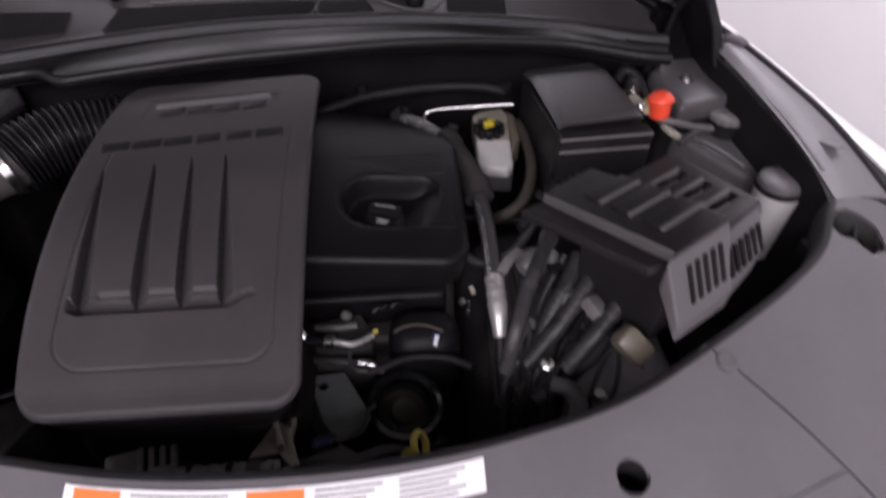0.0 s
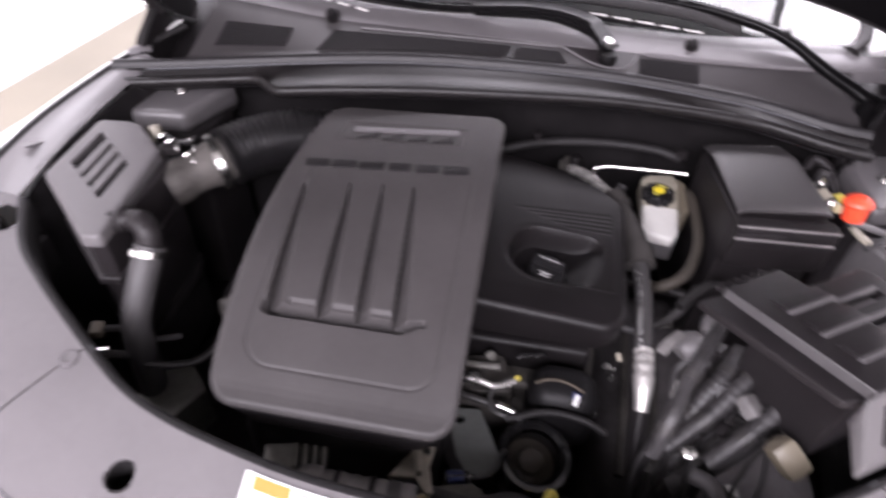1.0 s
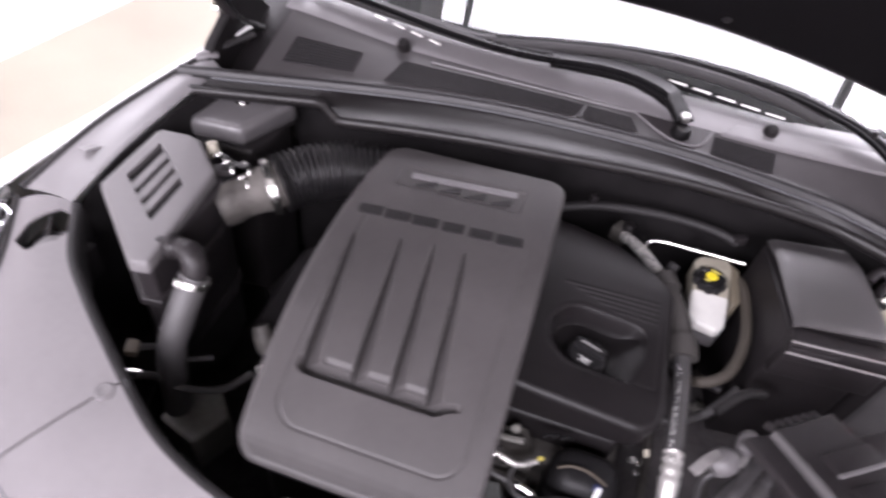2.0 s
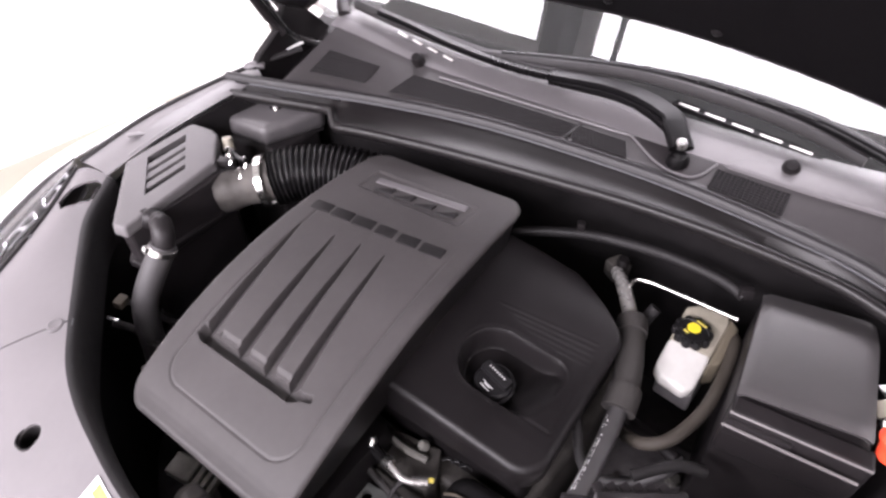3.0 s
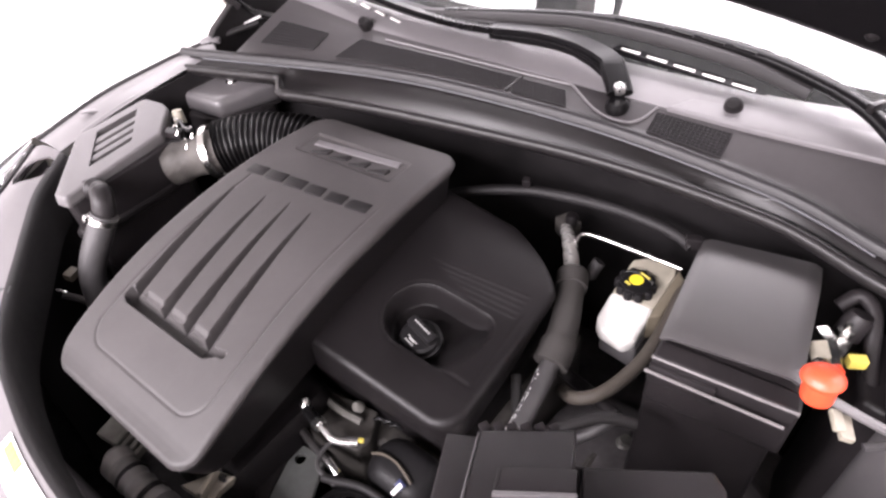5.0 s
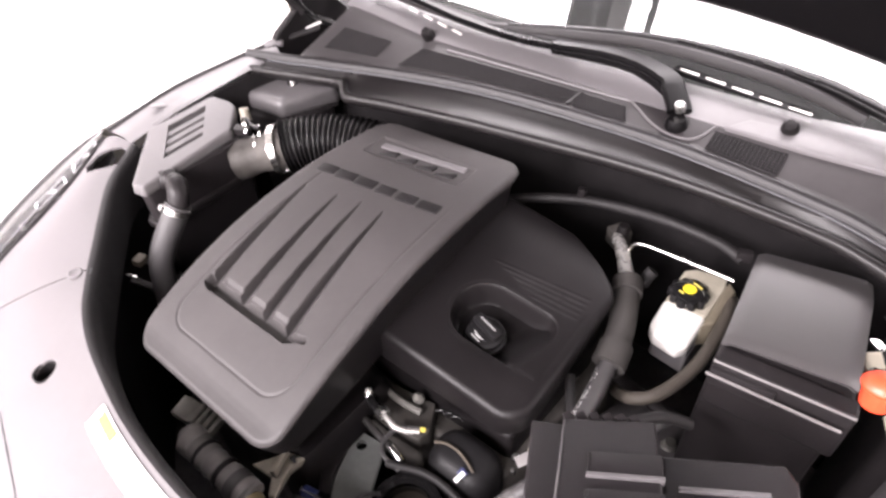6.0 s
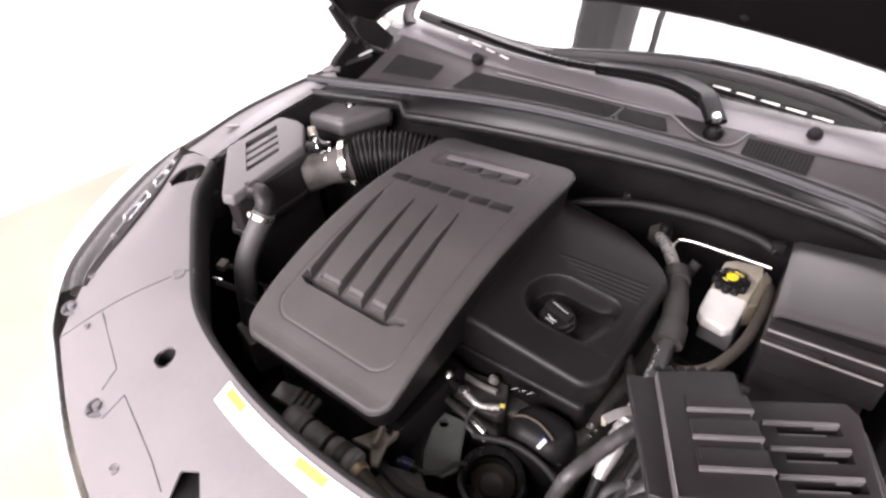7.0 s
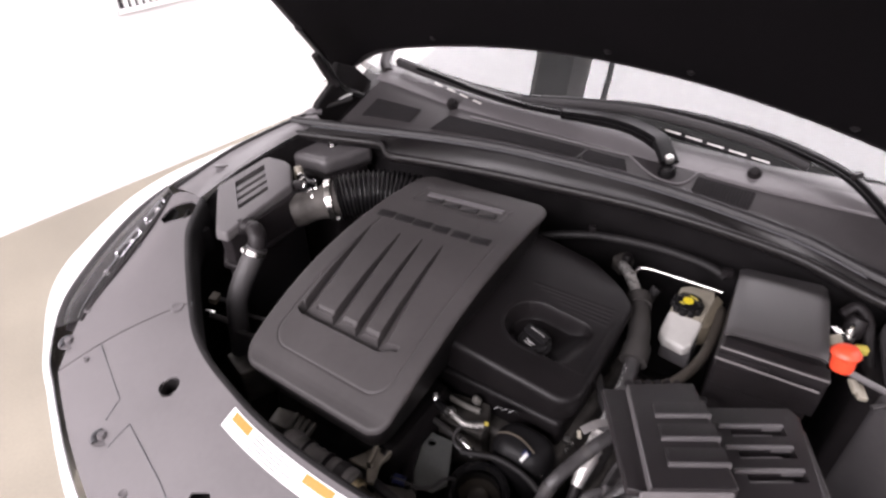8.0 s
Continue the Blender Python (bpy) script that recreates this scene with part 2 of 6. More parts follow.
def lathe(profile, m=None, seg=32, fill=False):
    """A turned body: profile of (radius, height)."""
    rows = [[Vector((r * math.cos(6.28319 * k / seg), r * math.sin(6.28319 * k / seg), z)) for k in range(seg)] for r, z in profile]
    bm = from_grid(rows, close=True)
    bmesh.ops.remove_doubles(bm, verts=bm.verts[:], dist=1e-5)
    if fill:
        bmesh.ops.holes_fill(bm, edges=[e for e in bm.edges if e.is_boundary], sides=0)
    bmesh.ops.recalc_face_normals(bm, faces=bm.faces[:])
    if m is not None:
        bm.transform(m)
    return bm


def aim(p, d):
    """A matrix at p whose z looks along d."""
    return Matrix.Translation(p) @ Vector(d).to_track_quat("Z", "Y").to_matrix().to_4x4()


def ss(a, b, x):
    t = min(1.0, max(0.0, (x - a) / (b - a)))
    return t * t * (3 - 2 * t)


def shell(x0, x1, y0, y1, nx, ny, corner, height, foot, roll=0.01, flare=0.0, flare_y=None, m=None):
    """A moulded shell: a rounded oblong in plan with the surface height(x, y), rolled edges and a skirt down to foot(x, y)."""
    bm = bmesh.new()
    cx, cy, hx, hy = (x0 + x1) / 2, (y0 + y1) / 2, (x1 - x0) / 2, (y1 - y0) / 2
    grid = []
    for j in range(ny + 1):
        row = []
        for i in range(nx + 1):
            dx, dy = (2 * i / nx - 1) * hx, (2 * j / ny - 1) * hy
            ax, ay = abs(dx) - (hx - corner), abs(dy) - (hy - corner)
            if ax > 0 and ay > 0:
                big = max(ax, ay)
                length = math.hypot(ax, ay)
                k = big / length
                dx = math.copysign(hx - corner + ax * k, dx)
                dy = math.copysign(hy - corner + ay * k, dy)
                ax, ay = abs(dx) - (hx - corner), abs(dy) - (hy - corner)
            edge = corner - math.hypot(max(ax, 0), max(ay, 0)) if (ax > 0 or ay > 0) else min(hx - abs(dx), hy - abs(dy))
            z = height(cx + dx, cy + dy)
            if edge < roll:
                z -= roll - math.sqrt(max(0, roll * roll - (roll - edge) ** 2))
            row.append(bm.verts.new((cx + dx, cy + dy, z)))
        grid.append(row)
    for j in range(ny):
        for i in range(nx):
            bm.faces.new((grid[j][i], grid[j][i + 1], grid[j + 1][i + 1], grid[j + 1][i]))
    rim = [grid[0][i] for i in range(nx)] + [grid[j][nx] for j in range(ny)] + [grid[ny][i] for i in range(nx, 0, -1)] + [grid[j][0] for j in range(ny, 0, -1)]
    low = []
    for v in rim:
        out = Vector(((v.co.x - cx) * flare, (v.co.y - cy) * (flare if flare_y is None else flare_y)))
        low.append(bm.verts.new((v.co.x + out.x, v.co.y + out.y, foot(v.co.x, v.co.y) if callable(foot) else foot)))
    n = len(rim)
    for k in range(n):
        bm.faces.new((rim[k], low[k], low[(k + 1) % n], rim[(k + 1) % n]))
    bm.faces.new(low)
    bmesh.ops.recalc_face_normals(bm, faces=bm.faces[:])
    if m is not None:
        bm.transform(m)
    return bm


def merged(*bms):
    out = bmesh.new()
    for b in bms:
        me = mesh_of(b, "join")
        out.from_mesh(me)
        bpy.data.meshes.remove(me)
    return out


# ---- the room ----
def slab(name, x0, x1, y0, y1, z0, z1, mat, label):
    return whole(name, box((x0 + x1) / 2, (y0 + y1) / 2, (z0 + z1) / 2, x1 - x0, y1 - y0, z1 - z0, 0), mat, label, "wall" if "wall" in name else name, kind="structure")


slab("floor", -4.2, 2.0, -4.0, 6.0, -0.1, 0.0, FLOORTILE, "pale tan showroom floor under the car")
WEST = Matrix.Translation((-2.77, 1.2, 0)) @ pose(0, 0, 0, 0, 0, -7)
whole("wall_west", box(-0.075, 0.3, CEIL / 2, 0.15, 12.0, CEIL, 0, WEST), WALLPAINT, "brightly lit plain white wall", "wall", kind="structure")
slab("wall_east", 1.9, 2.05, -4.0, 6.0, 0.0, CEIL, WALLPAINT, "brightly lit plain white wall")
slab("wall_north", -4.2, 2.05, 6.0, 6.15, 0.0, CEIL, WALLPAINT, "brightly lit plain white wall")
slab("wall_south", -4.2, 2.05, -4.15, -4.0, 0.0, CEIL, WALLPAINT, "brightly lit plain white wall")
slab("ceiling", -4.2, 2.05, -4.15, 6.15, CEIL, CEIL + 0.12, CEILINGPAINT, "white ceiling with long light panels, the front ones added")
whole("trim", box(0.005, 0.3, 0.01, 0.01, 11.0, 0.02, 0, WEST), WALLPAINT, "thin grey joint where wall meets floor", "trim", kind="structure")
for x0, x1, y0, y1 in LAMPS:
    t = thing("ceiling_light", ((x0 + x1) / 2, (y0 + y1) / 2, CEIL), "long white ceiling light panel, front ones added unseen", "light", "ceiling light panels")
    for k, (a, b, c, d) in enumerate(((x0 - 0.03, x1 + 0.03, y0 - 0.03, y0), (x0 - 0.03, x1 + 0.03, y1, y1 + 0.03), (x0 - 0.03, x0, y0, y1), (x1, x1 + 0.03, y0, y1))):
        part("frame", box((a + b) / 2, (c + d) / 2, CEIL - 0.035, b - a, d - c, 0.07, 0.003), CEILINGPAINT, t)
whole("ceiling_beam", box(-0.853, 1.0, CEIL - 0.1, 0.1, 6.0, 0.2, 0.01), BEAM, "dark painted steel beam under the ceiling", "beam", kind="structure")
whole("ceiling_rail", box(-0.575, 2.2, CEIL - 0.09, 0.02, 3.2, 0.04, 0.004), BEAM, "thin dark rail under the ceiling", "rail", kind="structure")
vent = thing("wall_vent", (-2.65, 1.9, 0.9), "white wall vent with dark upright slots", "vent")
VM = WEST @ Matrix.Translation((0.0, 0.66, 1.09))
part("backing", box(0.006, 0, 0, 0.012, 0.56, 0.4, 0.002, VM), BEAM, vent)
for k in range(15):
    part("slat", box(0.02, -0.252 + 0.036 * k, 0, 0.02, 0.019, 0.38, 0.002, VM), WALLPAINT, vent)
for z in (-0.205, 0.205):
    part("rail", box(0.02, 0, z, 0.03, 0.6, 0.02, 0.003, VM), WALLPAINT, vent)

# ---- the car's body ----
OPENING = [(-0.708, 0.53, 1.022), (-0.655, 0.449, 1.01), (-0.588, 0.392, 1.003), (-0.52, 0.343, 1.0), (-0.462, 0.303, 1.0), (-0.39, 0.258, 1.0), (-0.321, 0.23, 1.0), (-0.247, 0.211, 1.0), (-0.172, 0.196, 1.0), (-0.09, 0.187, 1.0), (0, 0.184, 1.0)]
BORDER = [(-0.79, 0.51, 1.012), (-0.745, 0.42, 0.99), (-0.708, 0.32, 0.968), (-0.682, 0.205, 0.94), (-0.616, 0.103, 0.906), (-0.571, 0.079, 0.896), (-0.463, 0.032, 0.886), (-0.355, -0.005, 0.88), (-0.24, -0.034, 0.878), (-0.12, -0.05, 0.877), (0, -0.055, 0.877)]
SEAM = 4


def flank(x, s):
    """A place across the car: its two sides are not quite alike."""
    return -x if s < 0 else x + 0.034 * ss(0.35, 0.66, x)


def mirrored(pts):
    return list(pts) + [(flank(-x, 1), y, z) for x, y, z in reversed(pts[:-1])]


def across(a, b, n=10, crown=0.012):
    """Rows of a sheet between two curves, a little crowned."""
    rows = []
    for i in range(n + 1):
        f = i / n
        rows.append([p.lerp(q, f) + Vector((0, 0, crown * math.sin(math.pi * f))) for p, q in zip(a, b)])
    return rows


def cut(ob, cutters):
    """Cuts the bmeshes out of a mesh object."""
    for bm in cutters:
        c = bpy.data.objects.new("cutter", mesh_of(bm, "cutter"))
        scene.collection.objects.link(c)
        mod = ob.modifiers.new("cut", "BOOLEAN")
        mod.operation, mod.solver, mod.object = "DIFFERENCE", "EXACT", c
        bpy.context.view_layer.update()
        me = bpy.data.meshes.new_from_object(ob.evaluated_get(bpy.context.evaluated_depsgraph_get()))
        ob.modifiers.clear()
        ob.data = me
        bpy.data.objects.remove(c)
    smooth(ob.data, 40)
    return ob


shroud_all = across(curve_points(mirrored(OPENING), 8), curve_points(mirrored(BORDER), 8), 24)
SAMPLES = np.array([[tuple(p) for p in row] for row in shroud_all]).reshape(-1, 3)


def on_shroud(x, y, lift=0.0):
    d = (SAMPLES[:, 0] - x) ** 2 + (SAMPLES[:, 1] - y) ** 2
    k = np.argsort(d)[:4]
    w = 1 / (d[k] + 1e-7)
    return Vector((x, y, float((SAMPLES[k, 2] * w).sum() / w.sum()) + lift))


def panel(a, b):
    return thick(from_grid(across(a, b, 12)), 0.004)


car = thing("car", (0, 0.3, 0.3), "white car's front end with fenders and bumper around the open bay", "car")
full_in, full_out = mirrored(OPENING), mirrored(BORDER)
n_all = len(full_in)
left_in, left_out = curve_points(full_in[:SEAM + 1], 8), curve_points(full_out[:SEAM + 1], 8)
mid_in, mid_out = curve_points(full_in[SEAM:n_all - SEAM], 8), curve_points(full_out[SEAM:n_all - SEAM], 8)
gap = Vector((0.003, -0.002, 0))
shroud = thing("radiator_shroud", (0, 0.1, 0.95), "grey grained plastic panel over the radiator", "panel")
centre = part("centre_panel", panel(mid_in, mid_out), SHROUD, shroud)
cutters = []
for s in (-1, 1):
    c = on_shroud(flank(0.345, s), 0.17)
    cutters.append(lathe([(0.0165, -0.05), (0.0165, 0.05)], Matrix.Translation(c), 32, True))
    c = on_shroud(flank(0.148, s), 0.062)
    cutters.append(prism([(flank(0.178, s), 0.075), (flank(0.15, s), 0.088), (flank(0.118, s), 0.062), (flank(0.13, s), 0.03), (flank(0.165, s), 0.035)], c.z - 0.05, c.z + 0.05, 0.004))
cut(centre, cutters)
for s in (-1, 1):
    c = on_shroud(flank(0.345, s), 0.17)
    part("sleeve", lathe([(0.0166, -0.03), (0.0166, -0.002), (0.0182, -0.001), (0.0182, -0.03)], Matrix.Translation(c)), RUBBER, shroud)
    c = on_shroud(flank(0.148, s), 0.055)
    part("latch_well", box(c.x, c.y, c.z - 0.045, 0.09, 0.08, 0.06, 0.004), BULKHEAD, shroud)
for s in (1, -1):
    a = [Vector((flank(-p.x, -s), p.y, p.z)) - Vector((gap.x * s, gap.y, 0)) for p in left_in]
    b = [Vector((flank(-p.x, -s), p.y, p.z)) - Vector((gap.x * s, gap.y, 0)) for p in left_out]
    ob = part("side_panel", panel(a, b), SHROUD, shroud)
    c = on_shroud(flank(0.712, -s), 0.462)
    cut(ob, [prism([(flank(x, -s), y) for x, y in ((0.745, 0.445), (0.742, 0.475), (0.722, 0.5), (0.714, 0.512), (0.69, 0.512), (0.681, 0.495), (0.683, 0.462), (0.712, 0.432))], c.z - 0.06, c.z + 0.06, 0.004)])
    part("well", box(c.x, c.y, c.z - 0.075, 0.09, 0.09, 0.06, 0.004), BULKHEAD, shroud)
    part("adjuster", tube([(flank(0.722, -s), 0.452, c.z - 0.032), (flank(0.712, -s), 0.468, c.z - 0.022), (flank(0.698, -s), 0.478, c.z - 0.024)], 0.007), FACEPLASTIC, shroud)
    part("adjuster_wheel", lathe([(0, 0.006), (0.008, 0.005), (0.011, 0.0), (0.008, -0.006)], Matrix.Translation((flank(0.7, -s), 0.486, c.z - 0.025)), 14), BLACK, shroud)
# panel joints
for s in (-1, 1):
    for pts in ([(0.563, 0.172), (0.423, 0.118), (0.422, 0.08)], [(0.38, 0.058), (0.367, 0.098), (0.235, 0.061), (0.18, 0.04)], [(0.45, 0.3), (0.462, 0.31)]):
        pts2 = []
        for (x0, y0), (x1, y1) in zip(pts, pts[1:]):
            pts2 += [on_shroud(flank(x0 + (x1 - x0) * f / 8, s), y0 + (y1 - y0) * f / 8, 0.0003) for f in range(8)]
        part("joint", tube(pts2, 0.0011, 6, 1), PRINT, shroud)
    for x, y, r in ((0.475, 0.287, 0.0125), (0.674, 0.212, 0.008), (0.566, 0.14, 0.005), (0.29, 0.025, 0.008), (0.725, 0.372, 0.004)):
        part("push_clip", lathe([(0, 0.003), (r * 0.62, 0.0035), (r * 0.78, 0.0045), (r, 0.003), (r * 1.02, -0.004), (0, -0.004)], Matrix.Translation(on_shroud(flank(x, s), y)), 20), SHROUD if r > 0.0045 else PRINT, shroud, "round push-in clip")
    for x, y in ((0.65, 0.151), (0.405, 0.065)):
        p = on_shroud(flank(x, s), y)
        part("bolt_cup", lathe([(0.02, 0.0008), (0.0175, 0.001), (0.0165, -0.0015), (0.0155, 0.0007), (0, 0.0007)], Matrix.Translation(p), 24), SHROUD, shroud)
        part("clip_slot", tube([p + Vector((flank(0.014, s) * math.cos(a), 0.014 * math.sin(a), 0.002)) for a in (-1.6, -0.9, -0.2, 0.5)], 0.0045, 8), PRINT, shroud)
        part("bolt", lathe([(0, 0.009), (0.006, 0.009), (0.0075, 0.006), (0.0075, 0.001), (0.011, 0.0), (0.011, -0.003)], Matrix.Translation(p), 18), COWLTOP, shroud, "grey fixing bolt")
# rubber lip along the opening
seal = thing("bay_seal", (0, 0.2, 0.98), "dark grey rubber lip round the engine bay opening", "seal")
lip_path = curve_points(mirrored(OPENING), 6)
rows = []
for i, p in enumerate(lip_path):
    d = (lip_path[min(i + 1, len(lip_path) - 1)] - lip_path[max(i - 1, 0)])
    d.z = 0
    inw = Vector((-d.y, d.x, 0)).normalized()
    if inw.dot(Vector((0, 0.62, 0)) - Vector((p.x, p.y, 0))) < 0:
        inw = -inw
    rows.append([p - inw * 0.002 + Vector((0, 0, 0.001)), p + inw * 0.004 + Vector((0, 0, 0.001)), p + inw * 0.009 - Vector((0, 0, 0.004)), p + inw * 0.011 - Vector((0, 0, 0.014)), p + inw * 0.012 - Vector((0, 0, 0.03)), p + inw * 0.006 - Vector((0, 0, 0.1))])
third = len(rows) // 5
for a, b2 in ((0, third + 1), (third, len(rows) - third), (len(rows) - third - 1, len(rows))):
    part("seal_length", thick(from_grid(rows[a:b2]), 0.003), SEALRUBBER, seal, angle=80)

for s in (-1, 1):
    fin_c = [(flank(0.664, s), 0.885, 1.08), (flank(0.684, s), 0.77, 1.066), (flank(0.702, s), 0.64, 1.046), (flank(0.71, s), 0.53, 1.024)]
    fout_c = [(flank(0.7, s), 0.9, 1.09), (flank(0.738, s), 0.775, 1.075), (flank(0.766, s), 0.66, 1.057), (flank(0.793, s), 0.53, 1.021)]
    part("fender_flange", thick(from_grid(across(curve_points(fin_c, 8), curve_points(fout_c, 8), 6, 0.004)), 0.003), FLANGE, car, "grey inner edge of the fender")
    part("flange_step", tube([(flank(0.69, s), 0.79, 1.069), (flank(0.706, s), 0.68, 1.054), (flank(0.715, s), 0.585, 1.036)], 0.004, 8, flat=0.6), FLANGE, car)
    part("flange_pad", box(0, 0, 0, 0.016, 0.05, 0.004, 0.0018, pose(flank(0.738, s), 0.63, 1.0515, -14, 4 * s, 14 * s)), FLANGE, car)
    part("fender_gap", tube([(flank(0.66, s), 1.0, 1.1), (flank(0.706, s), 0.905, 1.089), (flank(0.744, s), 0.775, 1.074), (flank(0.772, s), 0.66, 1.056), (flank(0.8, s), 0.53, 1.019)], 0.0065, 8), RUBBER, car, "black gap seal along the fender")
    part("fender_tip", tube([(flank(0.715, s), 0.885, 1.089), (flank(0.7, s), 0.9, 1.093), (flank(0.685, s), 0.912, 1.09)], 0.0125, 12, flat=0.7, radii=lambda f: 0.7 + 1.2 * f * (1 - f)), COWLTOP, car, "light rounded fender end piece")
# outer skin: fenders and bumper in one sweep
SKIN = [(-0.675, 1.02, 1.105), (-0.715, 0.905, 1.089), (-0.752, 0.775, 1.073), (-0.78, 0.66, 1.055), (-0.836, 0.53, 1.014), (-0.855, 0.45, 0.985), (-0.825, 0.33, 0.958), (-0.765, 0.21, 0.936), (-0.672, 0.118, 0.912), (-0.598, 0.078, 0.896), (-0.467, 0.02, 0.881), (-0.358, -0.017, 0.875), (-0.24, -0.047, 0.873), (-0.12, -0.062, 0.872), (0, -0.067, 0.872)]
rows = []
for p in curve_points(mirrored(SKIN), 6):
    o = Vector((p.x, (p.y - 0.62) * 0.9 if p.y < 0.62 else 0, 0)).normalized()
    o *= (0.5 + 1.6 * ss(0.08, 0.34, p.y)) * (1 - 0.45 * ss(0.55, 0.75, p.y))
    rows.append([p, p + o * 0.01 + Vector((0, 0, -0.003)), p + o * 0.03 + Vector((0, 0, -0.015)), p + o * 0.05 + Vector((0, 0, -0.05)), Vector((p.x + o.x * 0.08, p.y + o.y * 0.08, 0.72)), Vector((p.x + o.x * 0.085, p.y + o.y * 0.085, 0.5)), Vector((p.x + o.x * 0.05, p.y + o.y * 0.05, 0.28))])
part("outer_skin", thick(from_grid(rows), 0.004), PAINT, car, "glossy white painted fender and bumper skin", 60)
part("underbody", prism([(-0.8, 1.25), (-0.84, 0.4), (-0.72, 0.15), (-0.45, -0.04), (0.45, -0.04), (0.72, 0.15), (0.84, 0.4), (0.8, 1.25)], 0.26, 0.4, 0.01), BAYDARK, car)
liner = curve_points([(x * 0.96, y * 0.97 + 0.025, z - 0.03) for x, y, z in mirrored(BORDER)], 4)
part("bay_liner", thick(from_grid([liner, [Vector((p.x * 0.97, p.y + 0.02, 0.7)) for p in liner], [Vector((p.x * 0.95, p.y + 0.04, 0.36)) for p in liner]]), 0.004), BAYDARK, car, "dark liner inside the nose")
for s in (-1, 1):
    rows = across(curve_points([(flank(0.662, s), 0.88, 1.074), (flank(0.684, s), 0.76, 1.058), (flank(0.705, s), 0.62, 1.038), (flank(0.715, s), 0.5, 0.98), (flank(0.62, s), 0.36, 0.94), (flank(0.45, s), 0.26, 0.93)], 6), curve_points([(flank(0.62, s), 0.86, 0.42), (flank(0.66, s), 0.74, 0.42), (flank(0.69, s), 0.6, 0.42), (flank(0.69, s), 0.5, 0.42), (flank(0.62, s), 0.34, 0.42), (flank(0.45, s), 0.22, 0.42)], 6), 10, 0)
    part("inner_fender", thick(from_grid(rows), 0.004), BULKHEAD, car)

# rest of the car behind the windshield, and its wheels
for s in (-1, 1):
    part("body_side", thick(from_grid([[Vector((s * (0.84 - 0.1 * ss(0.75, 1.0, z) - 0.05 * ss(3.2, 3.9, y)), y, z)) for z in (0.28, 0.5, 0.75, 0.95, 1.02)] for y in (1.03, 1.25, 1.8, 2.4, 3.0, 3.5, 3.85)]), 0.006), PAINT, car, "white painted side", 60)
    for y in (0.62, 3.05):
        wheel = part("wheel", lathe([(0.19, -0.1), (0.3, -0.1), (0.325, -0.07), (0.33, 0.0), (0.325, 0.07), (0.3, 0.1), (0.19, 0.1)], Matrix.Translation((0.74 * s, y, 0.33)) @ pose(0, 0, 0, 0, 90, 0), 36), RUBBER, car, "black tyre")
        part("rim", lathe([(0, 0.06), (0.05, 0.06), (0.1, 0.045), (0.18, 0.08), (0.195, 0.09), (0.195, -0.09)], Matrix.Translation((0.74 * s, y, 0.33)) @ pose(0, 0, 0, 0, 90 * s, 0), 36), STEEL, wheel, "silver wheel rim")
part("roof", thick(from_grid([[Vector((x, y, 1.66 + 0.05 * math.sin(math.pi * (y - 1.75) / 2.0) - 0.09 * x * x)) for x in (-0.6, -0.3, 0, 0.3, 0.6)] for y in (1.8, 2.2, 2.7, 3.2, 3.7)]), 0.006), PAINT, car, "white roof", 60)
part("tail", thick(from_grid([[Vector((x, 3.86 - 0.1 * abs(x), z)) for x in (-0.8, -0.4, 0, 0.4, 0.8)] for z in (0.28, 0.7, 1.02)] + [[Vector((x * 0.75, 3.7, 1.66)) for x in (-0.8, -0.4, 0, 0.4, 0.8)]]), 0.006), PAINT, car, "plain white tail")

